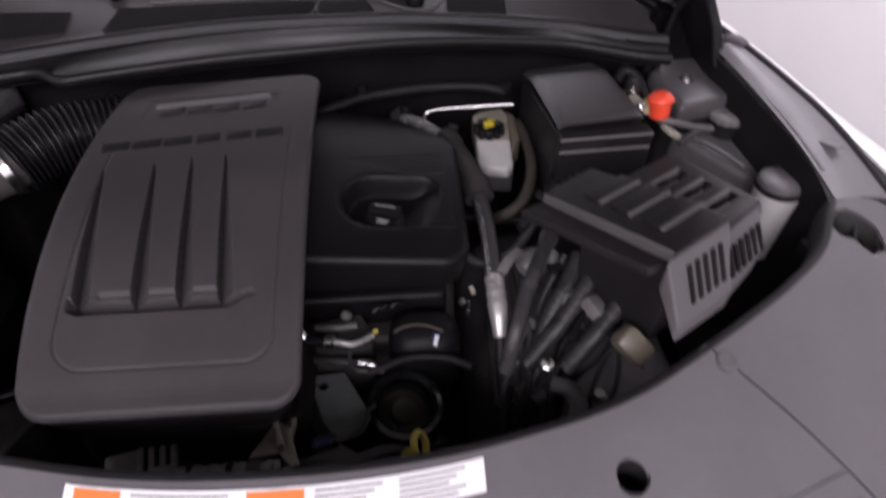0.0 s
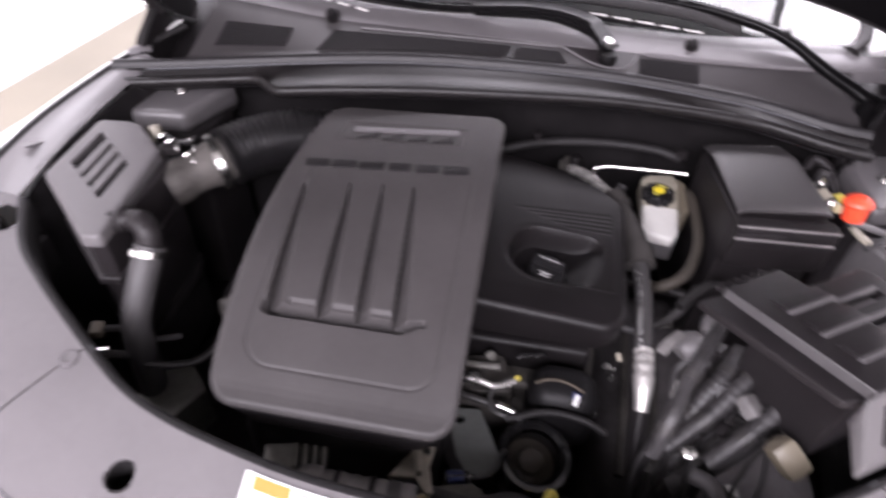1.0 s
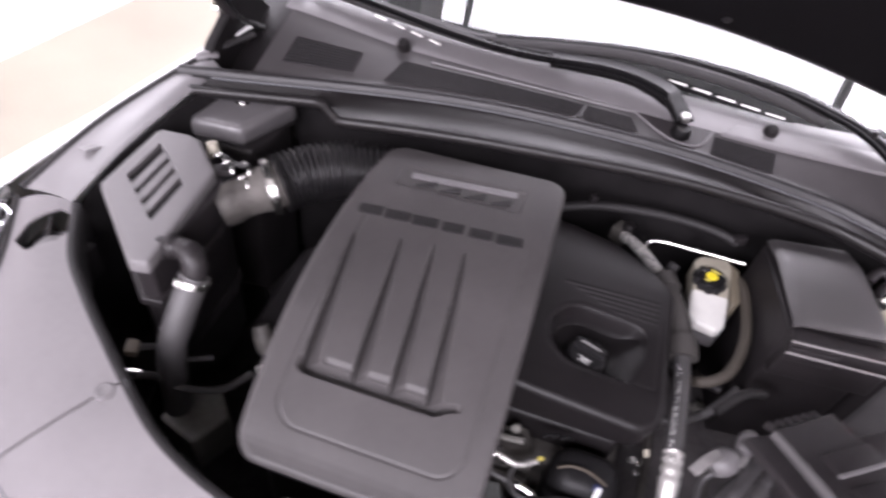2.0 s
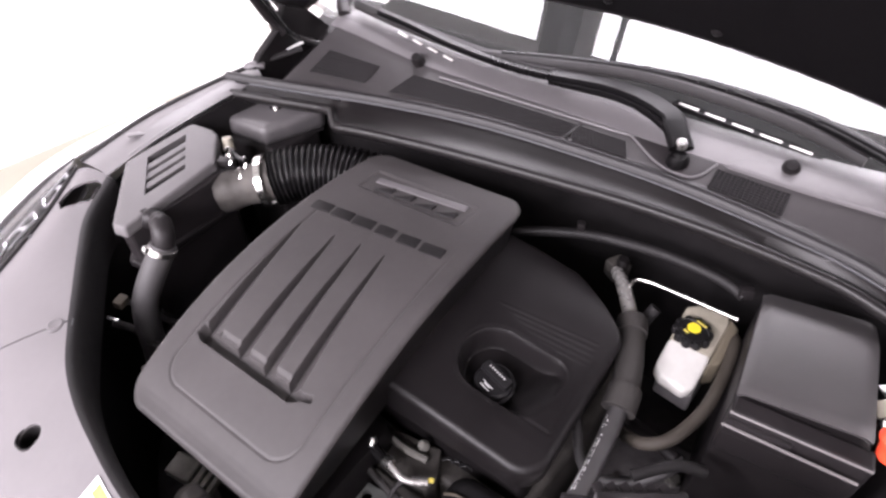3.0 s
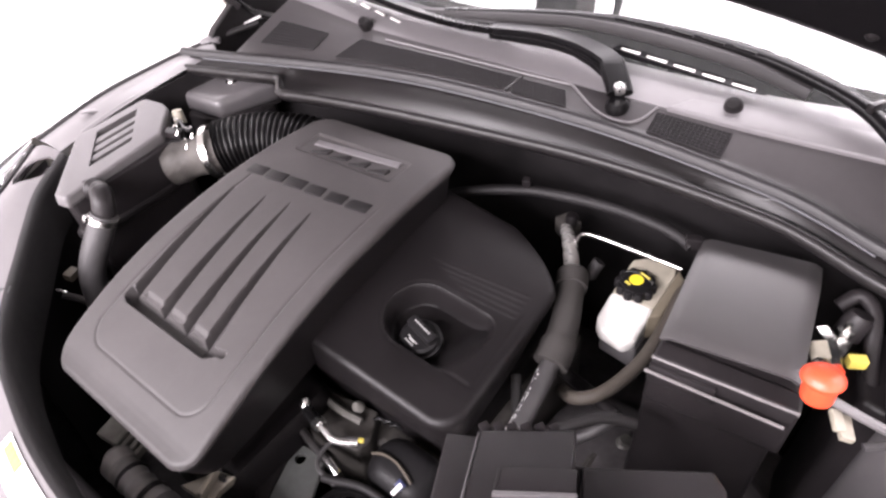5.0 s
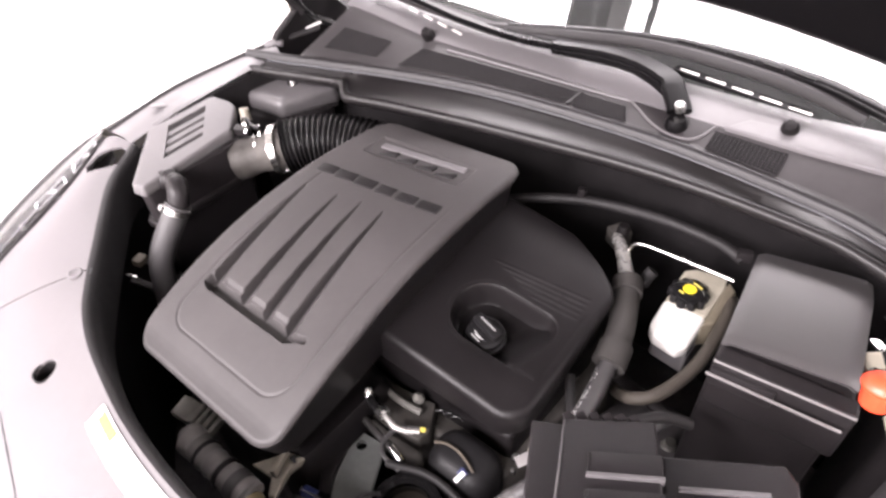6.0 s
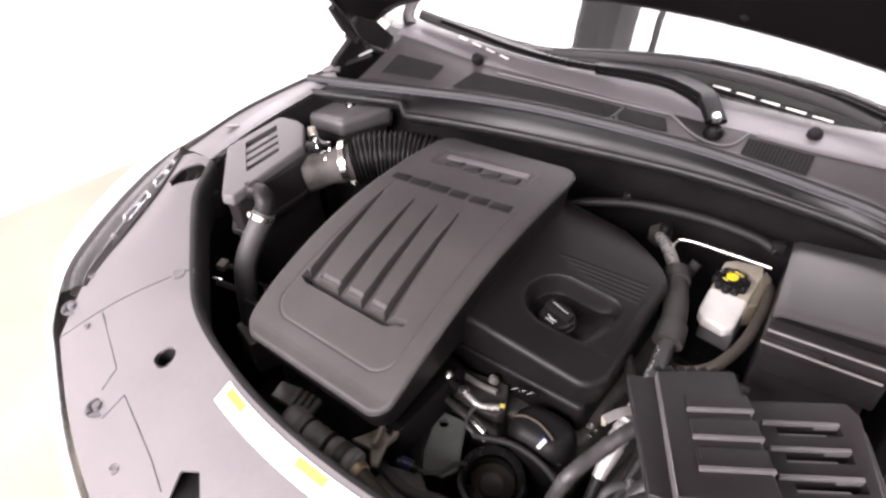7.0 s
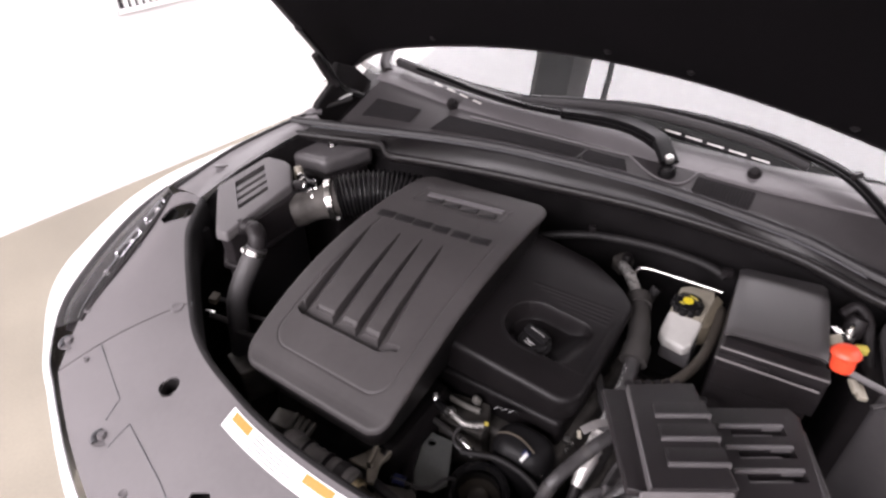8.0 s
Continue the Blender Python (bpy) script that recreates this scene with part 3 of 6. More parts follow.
# headlights
for s in (-1, 1):
    hl = thing("headlight", (flank(0.75, s), 0.36, 0.93), "clear headlight with chrome reflectors in the white nose", "headlight", "headlights")
    inner = curve_points([(flank(0.797, s), 0.515, 1.014), (flank(0.75, s), 0.42, 0.991), (flank(0.714, s), 0.32, 0.969), (flank(0.684, s), 0.235, 0.951), (flank(0.668, s), 0.19, 0.938)], 8)
    outer = curve_points([(flank(0.83, s), 0.528, 1.014), (flank(0.834, s), 0.45, 0.987), (flank(0.802, s), 0.33, 0.961), (flank(0.745, s), 0.215, 0.94), (flank(0.7, s), 0.168, 0.926)], 8)
    part("lens", thick(from_grid(across(inner, outer, 6, 0.004)), 0.002), LENS, hl, "clear plastic lens")
    low_i, low_o = [p - Vector((0, 0, 0.05)) for p in inner], [p - Vector((0, 0, 0.05)) for p in outer]
    part("housing", thick(from_grid(across(low_i, low_o, 4, -0.01)), 0.003), FACEPLASTIC, hl)
    part("lens_edge", tube([p + Vector((0, 0, 0.001)) for p in inner[::4]], 0.0035, 8, 3), RUBBER, hl)
    skin_edge = curve_points([(flank(0.837, s), 0.532, 1.013), (flank(0.854, s), 0.45, 0.984), (flank(0.824, s), 0.33, 0.957), (flank(0.764, s), 0.208, 0.935), (flank(0.712, s), 0.158, 0.922)], 8)
    part("outer_seal", thick(from_grid(across(outer, skin_edge, 3, 0.001)), 0.003), RUBBER, hl, "black outer seal strip")
    mid = [a.lerp(b, 0.5) for a, b in zip(inner, outer)]
    side = [(b - a).normalized() for a, b in zip(inner, outer)]
    part("bezel", thick(from_grid(across([p - Vector((0, 0, 0.02)) for p in inner], [p - Vector((0, 0, 0.012)) for p in outer], 5, -0.006)), 0.002), BLACK, hl, "black inner bezel")
    for a, b, w in ((3, 9, 0.011), (10, 16, 0.009)):
        ring = [mid[k] + side[k] * w - Vector((0, 0, 0.007)) for k in range(a, b)] + [mid[k] - side[k] * w - Vector((0, 0, 0.01)) for k in range(b - 1, a - 1, -1)]
        part("reflector", tube(ring + ring[:1], 0.0036, 8, 3), CHROME, hl, "thin chrome reflector ring")
    part("light_guide", tube([mid[k] - side[k] * 0.006 - Vector((0, 0, 0.006)) for k in range(15, 30, 2)], 0.0028, 8, 3, radii=lambda f: 1 - 0.5 * f), CHROME, hl, "long chrome strip")
    for k in (5, 12, 18):
        part("bulb", lathe([(0, 0.006), (0.005, 0.005), (0.007, 0), (0.005, -0.006)], Matrix.Translation(mid[k] - Vector((0, 0, 0.012))), 14), STEEL, hl)

# ---- cowl and windshield ----
XS = [-0.72 + 1.44 * i / 96 for i in range(97)]


def sweep(x):
    """How far the cowl's ridge stands back of 0.945 at x."""
    return 0.031 - 0.166 * (x - 0.18) ** 2 - 0.03 * ss(0.42, 0.58, x)


def cowl_rows(profile, reach=0.73):
    rows = []
    for x in [v for v in XS if -reach < v < min(reach, 0.62)]:
        a = abs(x)
        back = sweep(x)
        drop = 0.008 - 0.026 * ss(0.1, 0.7, a)
        jog = ss(0.4, 0.47, a) if x < 0 else 0.0
        narrow = 0.017 + 0.055 * ss(-0.25, 0.55, x)
        row = []
        for y, z, follow in profile:
            if follow == 2:
                row.append(Vector((x, y + 0.055 * jog + narrow + back, z + drop)))
            elif follow == 4:
                row.append(Vector((x, y + 0.03 * jog + 0.45 * narrow + back, z + drop)))
            elif follow == 3:
                row.append(Vector((x, y + 0.02 * ss(0.3, 0.65, a), z + 0.012 * ss(0.3, 0.65, a))))
            else:
                row.append(Vector((x, y + back, z + drop)))
        rows.append(row)
    return rows


cowl = thing("windshield_cowl", (0, 0.95, 1.0), "dark plastic cowl panel below the windshield with mesh grilles", "cowl")
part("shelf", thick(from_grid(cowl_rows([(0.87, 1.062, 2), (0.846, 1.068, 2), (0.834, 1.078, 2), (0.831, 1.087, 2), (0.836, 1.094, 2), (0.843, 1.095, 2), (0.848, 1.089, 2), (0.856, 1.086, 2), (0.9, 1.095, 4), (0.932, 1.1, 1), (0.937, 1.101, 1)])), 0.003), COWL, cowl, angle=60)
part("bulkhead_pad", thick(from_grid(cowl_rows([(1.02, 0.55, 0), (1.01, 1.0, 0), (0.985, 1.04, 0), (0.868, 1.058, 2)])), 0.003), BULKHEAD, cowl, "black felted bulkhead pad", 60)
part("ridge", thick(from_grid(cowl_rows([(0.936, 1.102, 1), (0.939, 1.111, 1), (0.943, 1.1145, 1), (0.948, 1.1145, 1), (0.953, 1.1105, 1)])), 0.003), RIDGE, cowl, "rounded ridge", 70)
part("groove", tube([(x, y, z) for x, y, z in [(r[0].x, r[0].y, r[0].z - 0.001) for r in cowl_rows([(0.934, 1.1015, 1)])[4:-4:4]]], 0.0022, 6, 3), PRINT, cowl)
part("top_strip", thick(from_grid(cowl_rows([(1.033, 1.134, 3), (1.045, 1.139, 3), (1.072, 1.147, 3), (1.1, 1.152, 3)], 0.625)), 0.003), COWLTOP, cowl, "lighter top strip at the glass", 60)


def on_grille(x, f, lift=0.0):
    a = abs(x)
    p = Vector((x, 0.957 + sweep(x), 1.1175 - 0.026 * ss(0.1, 0.7, a)))
    q = Vector((x, 1.03 + 0.02 * ss(0.3, 0.65, a), 1.131 + 0.012 * ss(0.3, 0.65, a)))
    return p.lerp(q, f) + Vector((0, -0.25, 1)).normalized() * lift


panel_rows = []
for x in [v for v in XS if abs(v) < 0.615]:
    first = cowl_rows([(0.952, 1.11, 1)])[[v for v in XS if abs(v) < 0.73].index(x)][0]
    panel_rows.append([first] + [on_grille(x, f / 8) for f in range(9)] + [on_grille(x, 1.05, 0.002)])
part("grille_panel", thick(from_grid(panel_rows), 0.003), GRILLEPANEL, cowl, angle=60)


def mesh_grille(x0, x1, f0, f1, nx, nf, lean=0.0):
    bms = []
    for i in range(nx + 1):
        x = x0 + (x1 - x0) * i / nx
        bms.append(tube([on_grille(x + lean * f0, f0, 0.0025), on_grille(x + lean * f1, f1, 0.0025)], 0.0009, 5, 1))
    for j in range(nf + 1):
        f = f0 + (f1 - f0) * j / nf
        bms.append(tube([on_grille(x0 + (x1 - x0) * k / 8 + lean * f, f, 0.003) for k in range(9)], 0.0009, 5, 1))
    return merged(*bms)


for x0, x1, f0, f1, lean in ((-0.56, -0.43, 0.2, 0.62, 0.0), (-0.37, -0.025, 0.1, 0.68, 0.03), (0.0, 0.095, 0.06, 0.66, -0.025), (0.225, 0.332, 0.05, 0.8, 0.0)):
    backing = thick(from_grid([[on_grille(x0 + (x1 - x0) * k / 12 + lean * f, f, 0.0022) for k in range(13)] for f in (f0, (f0 + f1) / 2, f1)]), 0.001)
    g = part("grille_inset", backing, BULKHEAD, cowl, "dark mesh grille")
    part("grille_mesh", mesh_grille(x0, x1, f0, f1, int((x1 - x0) / 0.0062), 8, lean), RIDGE, g)
part("grille_bridge", tube([on_grille(-0.012, 0.06, 0.002), on_grille(-0.004, 0.8, 0.002)], 0.0035, 8, 1, flat=0.6), COWL, cowl)
# smooth hollow round the wiper pivot, with a raised lip
HOLLOW = [(1.04, 0.078, 0.222), (0.76, 0.1, 0.217), (0.51, 0.117, 0.212), (0.3, 0.134, 0.205), (0.13, 0.155, 0.194)]
part("wiper_well", thick(from_grid([[on_grille(a + (b - a) * k / 16, f, 0.0016) for k in range(17)] for f, a, b in HOLLOW]), 0.001), LIDPLASTIC, cowl, "smooth dark hollow at the wiper pivot")
lip = [on_grille(a, f, 0.002) for f, a, b in HOLLOW] + [on_grille(0.175, 0.08, 0.002)] + [on_grille(b, f, 0.002) for f, a, b in reversed(HOLLOW)]
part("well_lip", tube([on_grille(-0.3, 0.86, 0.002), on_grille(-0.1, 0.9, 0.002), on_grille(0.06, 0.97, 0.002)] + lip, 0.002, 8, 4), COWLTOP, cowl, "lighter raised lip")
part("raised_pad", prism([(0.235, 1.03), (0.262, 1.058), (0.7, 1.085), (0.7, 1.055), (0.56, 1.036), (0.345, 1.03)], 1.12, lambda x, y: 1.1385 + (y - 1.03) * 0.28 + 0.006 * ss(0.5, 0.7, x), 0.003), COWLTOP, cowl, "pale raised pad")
for x, y, z in ((0.317, 1.058, 1.148), (-0.362, 1.032, 1.142)):
    nz = thing("washer_nozzle", (x, y, z - 0.01), "small round dark washer nozzle on the cowl", "nozzle", "washer nozzles")
    part("body", lathe([(0, 0.015), (0.0085, 0.013), (0.012, 0.007), (0.013, 0.0), (0.013, -0.008), (0, -0.008)], Matrix.Translation((x, y, z)) @ pose(0, 0, 0, 35, 0, 0), 20), DARK, nz)
    part("jet", lathe([(0, 0.003), (0.003, 0.002), (0.003, -0.002)], Matrix.Translation((x, y - 0.01, z + 0.004)) @ pose(0, 0, 0, 75, 0, 0), 10), PRINT, nz)

wsrows = []
for i in range(25):
    x = -0.66 + 1.32 * i / 24
    a = abs(x)
    wsrows.append([Vector((x * (1 - 0.1 * f), 1.07 + 0.004 * ss(0.2, 0.66, a) + 0.72 * f, 1.144 + 0.008 * ss(0.2, 0.66, a) + 0.47 * f + 0.05 * f * (1 - f))) for f in [k / 10 for k in range(11)]])
ws = thing("windshield", (0, 1.4, 1.3), "curved car windshield reflecting the bright ceiling", "windshield")
pane = part("pane", thick(from_grid(wsrows), 0.005), GLASS, ws, angle=70)
pane.visible_shadow = False
for s in (-1, 1):
    part("pillar", tube([(0.665 * s, 1.09, 1.155), (0.64 * s, 1.45, 1.41), (0.6 * s, 1.8, 1.635)], 0.035, 12, 6, flat=0.7), PAINT, ws, "white windshield pillar")
    part("pillar_base", tube([(0.6 * s, 1.085, 1.16), (0.625 * s, 1.12, 1.185), (0.63 * s, 1.25, 1.275)], 0.016, 10, 4, flat=0.6), BLACK, ws)

whole("dashboard", shell(-0.66, 0.66, 1.1, 1.75, 24, 14, 0.04, lambda x, y: 1.1 + 0.05 * ss(1.1, 1.5, y), 0.6, 0.02), DASH, "grey dashboard top behind the glass", "dashboard")
slab("bulkhead", -0.66, 0.66, 1.76, 1.8, 0.3, 1.62, BAYDARK, "dark cabin end")

# ---- hood ----
HOOD_ANGLE = radians(49)


def hood_point(u, v, off=0.0):
    """u across -1..1, v along 0..1 from the hinge side up to the nose."""
    x = u * (0.765 + 0.02 * ss(0, 0.3, v) - 0.16 * v ** 3) * (0.965 if u > 0 else 1)
    base = Vector((x, 1.066, 1.303 - 0.235 * x * x - (0.03 if x > 0 else 0.05) * ss(0.62, 0.765, abs(x))))
    along = 1.18 - 0.10 * u * u * v
    bow = 0.07 * math.sin(math.pi * v) * 0.6
    d = Vector((0, -math.cos(HOOD_ANGLE), math.sin(HOOD_ANGLE)))
    nrm = Vector((0, math.sin(HOOD_ANGLE), math.cos(HOOD_ANGLE)))
    return base + d * (along * v) + nrm * (bow + off)


hood = thing("car_hood", (0, 1.085, 1.15), "raised hood with black felt lining and white outer skin", "hood")
NU, NV = 32, 28
part("outer_skin", thick(from_grid([[hood_point(2 * i / NU - 1, j / NV, 0.03) for i in range(NU + 1)] for j in range(NV + 1)]), 0.003), PAINT, hood, "white painted skin", 70)
rows = [[hood_point((2 * i / NU - 1) * 0.985, 0.004 + 0.99 * j / NV, 0.004 - 0.012 * (0.5 + 0.5 * math.cos(9 * (j / NV) + 2 * abs(2 * i / NU - 1))) * ss(0, 0.08, j / NV) * ss(0, 0.1, 1 - abs(2 * i / NU - 1))) for i in range(NU + 1)] for j in range(NV + 1)]
part("lining", thick(from_grid(rows), 0.004), HOODPAD, hood, "black felt lining", 80)
edge = [hood_point(2 * i / NU - 1, 0.0, 0.018) for i in range(NU + 1)]
part("rear_edge", tube([p for p in edge[::2]], 0.017, 12, 3, flat=1.0), BLACK, hood, "black folded rear edge")
for s in (-1, 1):
    part("side_edge", tube([hood_point(s, v / 10, 0.016) for v in range(11)], 0.015, 10, 3), SEALRUBBER, hood, "grey folded side edge")
for u, v in ((-0.55, 0.03), (0.0, 0.035), (0.22, 0.03), (0.6, 0.03), (-0.3, 0.3), (0.3, 0.3)):
    p = hood_point(u, v, -0.006)
    part("lining_clip", lathe([(0, 0.004), (0.005, 0.003), (0.008, 0)], aim(p, (0, -math.sin(HOOD_ANGLE), -math.cos(HOOD_ANGLE))), 14), DARK, hood)
for s in (-1, 1):
    h = thing("hood_hinge", (0.69 * s, 1.0, 1.05), "black steel hood hinge with bolts at the fender", "hinge", "hood hinges")
    part("arm", tube([(0.672 * s, 1.12, 1.06), (0.685 * s, 1.06, 1.085), (0.695 * s, 1.0, 1.13), (0.695 * s, 0.95, 1.22), (0.69 * s, 0.88, 1.31)], 0.014, 10, 6, flat=0.55), GLOSSBLACK, h)
    part("link", tube([(0.69 * s, 0.985, 1.135), (0.7 * s, 0.965, 1.165), (0.7 * s, 0.93, 1.23)], 0.01, 8, 5), BLACK, h)
    side_plate = prism([(0.86, 1.06), (0.91, 1.112), (0.97, 1.145), (1.0, 1.19), (1.06, 1.16), (1.12, 1.1), (1.1, 1.0), (0.92, 1.0)], -0.01, 0.01, 0.004)
    side_plate.transform(Matrix(((0, 0, 1, 0.698 * s), (1, 0, 0, 0), (0, 1, 0, 0), (0, 0, 0, 1))))
    bmesh.ops.recalc_face_normals(side_plate, faces=side_plate.faces[:])
    part("side_plate", side_plate, DARK, h)
    part("base_plate", prism([(0.6 * s, 0.955), (0.715 * s, 0.915), (0.735 * s, 1.2), (0.6 * s, 1.22)], 0.92, lambda x, y: 1.03 + 0.11 * ss(0.97, 1.06, y), 0.006), DARK, h)
    part("bolt", lathe([(0, 0.012), (0.008, 0.012), (0.009, 0.002), (0.014, 0)], aim((0.71 * s, 0.975, 1.15), (s, -0.4, 0.2)), 12), STEEL, h)

gs = thing("gas_strut", (0.605, 0.935, 1.03), "black gas strut holding the hood open", "strut")
FOOT, HEAD = Vector((0.605, 0.935, 1.03)), Vector((0.66, 0.908, 1.352))
part("rod", tube([FOOT, FOOT.lerp(HEAD, 0.25), FOOT.lerp(HEAD, 0.5)], 0.0055, 12, 4), GLOSSBLACK, gs)
part("cylinder", tube([FOOT.lerp(HEAD, 0.42), FOOT.lerp(HEAD, 0.7), FOOT.lerp(HEAD, 0.97)], 0.0105, 16, 4), BLACK, gs, "dark cylinder")
part("collar", lathe([(0.0055, -0.006), (0.0112, -0.005), (0.0112, 0.006), (0.0105, 0.008)], aim(FOOT.lerp(HEAD, 0.425), HEAD - FOOT), 18), DARK, gs)
part("lower_socket", lathe([(0, 0.012), (0.008, 0.01), (0.0115, 0.0), (0.0115, -0.02), (0.008, -0.026)], aim(FOOT, HEAD - FOOT), 16), DARK, gs)
part("upper_socket", lathe([(0, 0.016), (0.009, 0.012), (0.012, 0.0), (0.011, -0.012)], aim(HEAD, HEAD - FOOT), 16), DARK, gs)
part("bracket", box(0, 0, 0, 0.03, 0.03, 0.05, 0.004, pose(0.618, 0.945, 1.015, 0, 0, -15)), BULKHEAD, gs)

# ---- wipers ----
w1 = thing("wiper", (0.165, 1.03, 1.13), "long black wiper arm with pivot nut, parked on the glass", "wiper", "wipers")
part("pivot", lathe([(0, 0.02), (0.012, 0.02), (0.017, 0.012), (0.019, 0.0), (0.019, -0.03)], Matrix.Translation((0.167, 1.014, 1.12)) @ pose(0, 0, 0, 12, 0, 0), 24), WIPER, w1)
part("pivot_nut", lathe([(0, 0.012), (0.0075, 0.012), (0.0092, 0.008), (0.0092, 0.0)], Matrix.Translation((0.164, 1.022, 1.148)) @ pose(0, 0, 0, 20, 0, 0), 6 * 3), STEEL, w1, "bright pivot nut")
part("arm", strap([(0.166, 1.018, 1.146), (0.158, 1.028, 1.152), (0.137, 1.048, 1.168), (0.125, 1.056, 1.175), (0.07, 1.07, 1.182), (0.0, 1.074, 1.182), (-0.075, 1.066, 1.177), (-0.09, 1.065, 1.176)], 0.042, 0.013, 2, lambda f: 0.9 + 0.1 * math.sin(3.1 * f) - 0.2 * f), WIPER, w1, angle=30)
part("arm_skirt", strap([(0.16, 1.03, 1.14), (0.137, 1.044, 1.158), (0.07, 1.066, 1.171), (0.0, 1.07, 1.171), (-0.09, 1.064, 1.168)], 0.026, 0.012, 2), WIPER, w1, angle=30)
part("arm_rod", strap([(-0.083, 1.066, 1.174), (-0.17, 1.061, 1.171), (-0.305, 1.068, 1.174), (-0.42, 1.08, 1.182), (-0.5, 1.086, 1.186)], 0.024, 0.012, 4, lambda f: 1 - 0.35 * f), WIPER, w1, angle=30)
part("joint_clip", box(0, 0, 0, 0.008, 0.02, 0.014, 0.002, pose(-0.082, 1.066, 1.176, 0, 0, 4)), DARK, w1)
part("blade", tube([(-0.06, 1.085, 1.17), (-0.2, 1.078, 1.166), (-0.35, 1.085, 1.17), (-0.48, 1.09, 1.178), (-0.57, 1.096, 1.186)], 0.011, 8, 8, flat=1.2), RUBBER, w1)
# Pale bars paint the white reflection of the glass showing past the blade.
for k in range(4):
    x, z = -0.4215 + 0.037 * k, 1.168 - 0.0065 * k
    part("blade_clip", strap([(x - 0.011, 1.0625, z + 0.002), (x, 1.062, z), (x + 0.011, 1.0615, z - 0.002)], 0.006, 0.003, 2), TANK, w1, "pale dash for the glass's white reflection")
w2 = thing("wiper", (0.6, 0.98, 1.1), "long black wiper arm crossing the glass", "wiper", "wipers")
part("arm", tube([(0.61, 0.965, 1.125), (0.585, 0.985, 1.135), (0.545, 1.02, 1.148), (0.472, 1.072, 1.178), (0.382, 1.1, 1.195), (0.293, 1.116, 1.203), (0.16, 1.122, 1.206), (0.04, 1.116, 1.202), (-0.08, 1.1, 1.192), (-0.2, 1.08, 1.18)], 0.0155, 10, 8, flat=0.75, radii=lambda f: 0.95 - 0.5 * f ** 1.6), WIPER, w2, angle=60)
part("pivot", lathe([(0, 0.02), (0.014, 0.018), (0.019, 0.0), (0.019, -0.03)], Matrix.Translation((0.612, 0.962, 1.115)) @ pose(0, 0, 0, 15, 0, 0), 20), WIPER, w2)
part("joint_clip", box(0, 0, 0, 0.009, 0.024, 0.016, 0.002, pose(0.476, 1.07, 1.187, 0, 0, -30)), DARK, w2)
part("blade", tube([(0.4, 1.085, 1.176), (0.297, 1.103, 1.19), (0.16, 1.11, 1.196), (0.04, 1.11, 1.195), (-0.083, 1.094, 1.185), (-0.24, 1.073, 1.17)], 0.009, 8, 8, flat=1.2), RUBBER, w2)
for k in range(5):
    x, z = 0.115 + 0.0435 * k, 1.2225 - 0.0004 * k * k
    part("blade_clip", strap([(x, 1.09, z), (x + 0.016, 1.0895, z - 0.0004 * k), (x + 0.032, 1.089, z - 0.0008 * k)], 0.004, 0.004, 2), WIPER, w2)
strip = prism([(0.115, 1.0955), (0.118, 1.1065), (0.33, 1.0868), (0.35, 1.078), (0.33, 1.0765)], 1.1635, lambda x, y: 1.1665 + (y - 1.08) * 0.4, 0.0015)
ps = whole("cowl_clip_strip", strip, WIPER, "black strip with oblong slots along the glass edge", "strip")
cut(ps, [box(0, 0, 0, 0.034, 0.0062, 0.05, 0, pose(0.142 + 0.044 * k, 1.099 - 0.0041 * k, 1.168, 0, 0, -5.4)) for k in range(5)])
for k in range(5):
    y = 1.099 - 0.0041 * k
    part("slot_insert", box(0, 0, 0, 0.033, 0.0056, 0.002, 0.0004, pose(0.142 + 0.044 * k, y, 1.1645 + (y - 1.08) * 0.4, 21, 0, -5.4)), TANK, ps, "pale insert in the slot")

# ---- engine cover ----
COVER_PROFILE = [(0.28, 0.972), (0.3, 0.9825), (0.34, 1.0), (0.4, 1.021), (0.48, 1.044), (0.56, 1.06), (0.65, 1.07), (0.74, 1.074), (0.84, 1.072)]


def along(profile, y):
    for (a, za), (b, zb) in zip(profile, profile[1:]):
        if y <= b:
            f = (y - a) / (b - a)
            return za + (zb - za) * max(f, 0)
    return profile[-1][1]


SMOOTHED = [(0.28 + 0.004 * k, sum(along(COVER_PROFILE, 0.28 + 0.004 * k + 0.008 * j) for j in range(-3, 4)) / 7) for k in range(142)]
SLOTS = [(-0.262, 0.021, 0.62, -0.012), (-0.198, 0.022, 0.625, -0.014), (-0.146, 0.022, 0.63, -0.017), (-0.097, 0.022, 0.63, -0.019)]


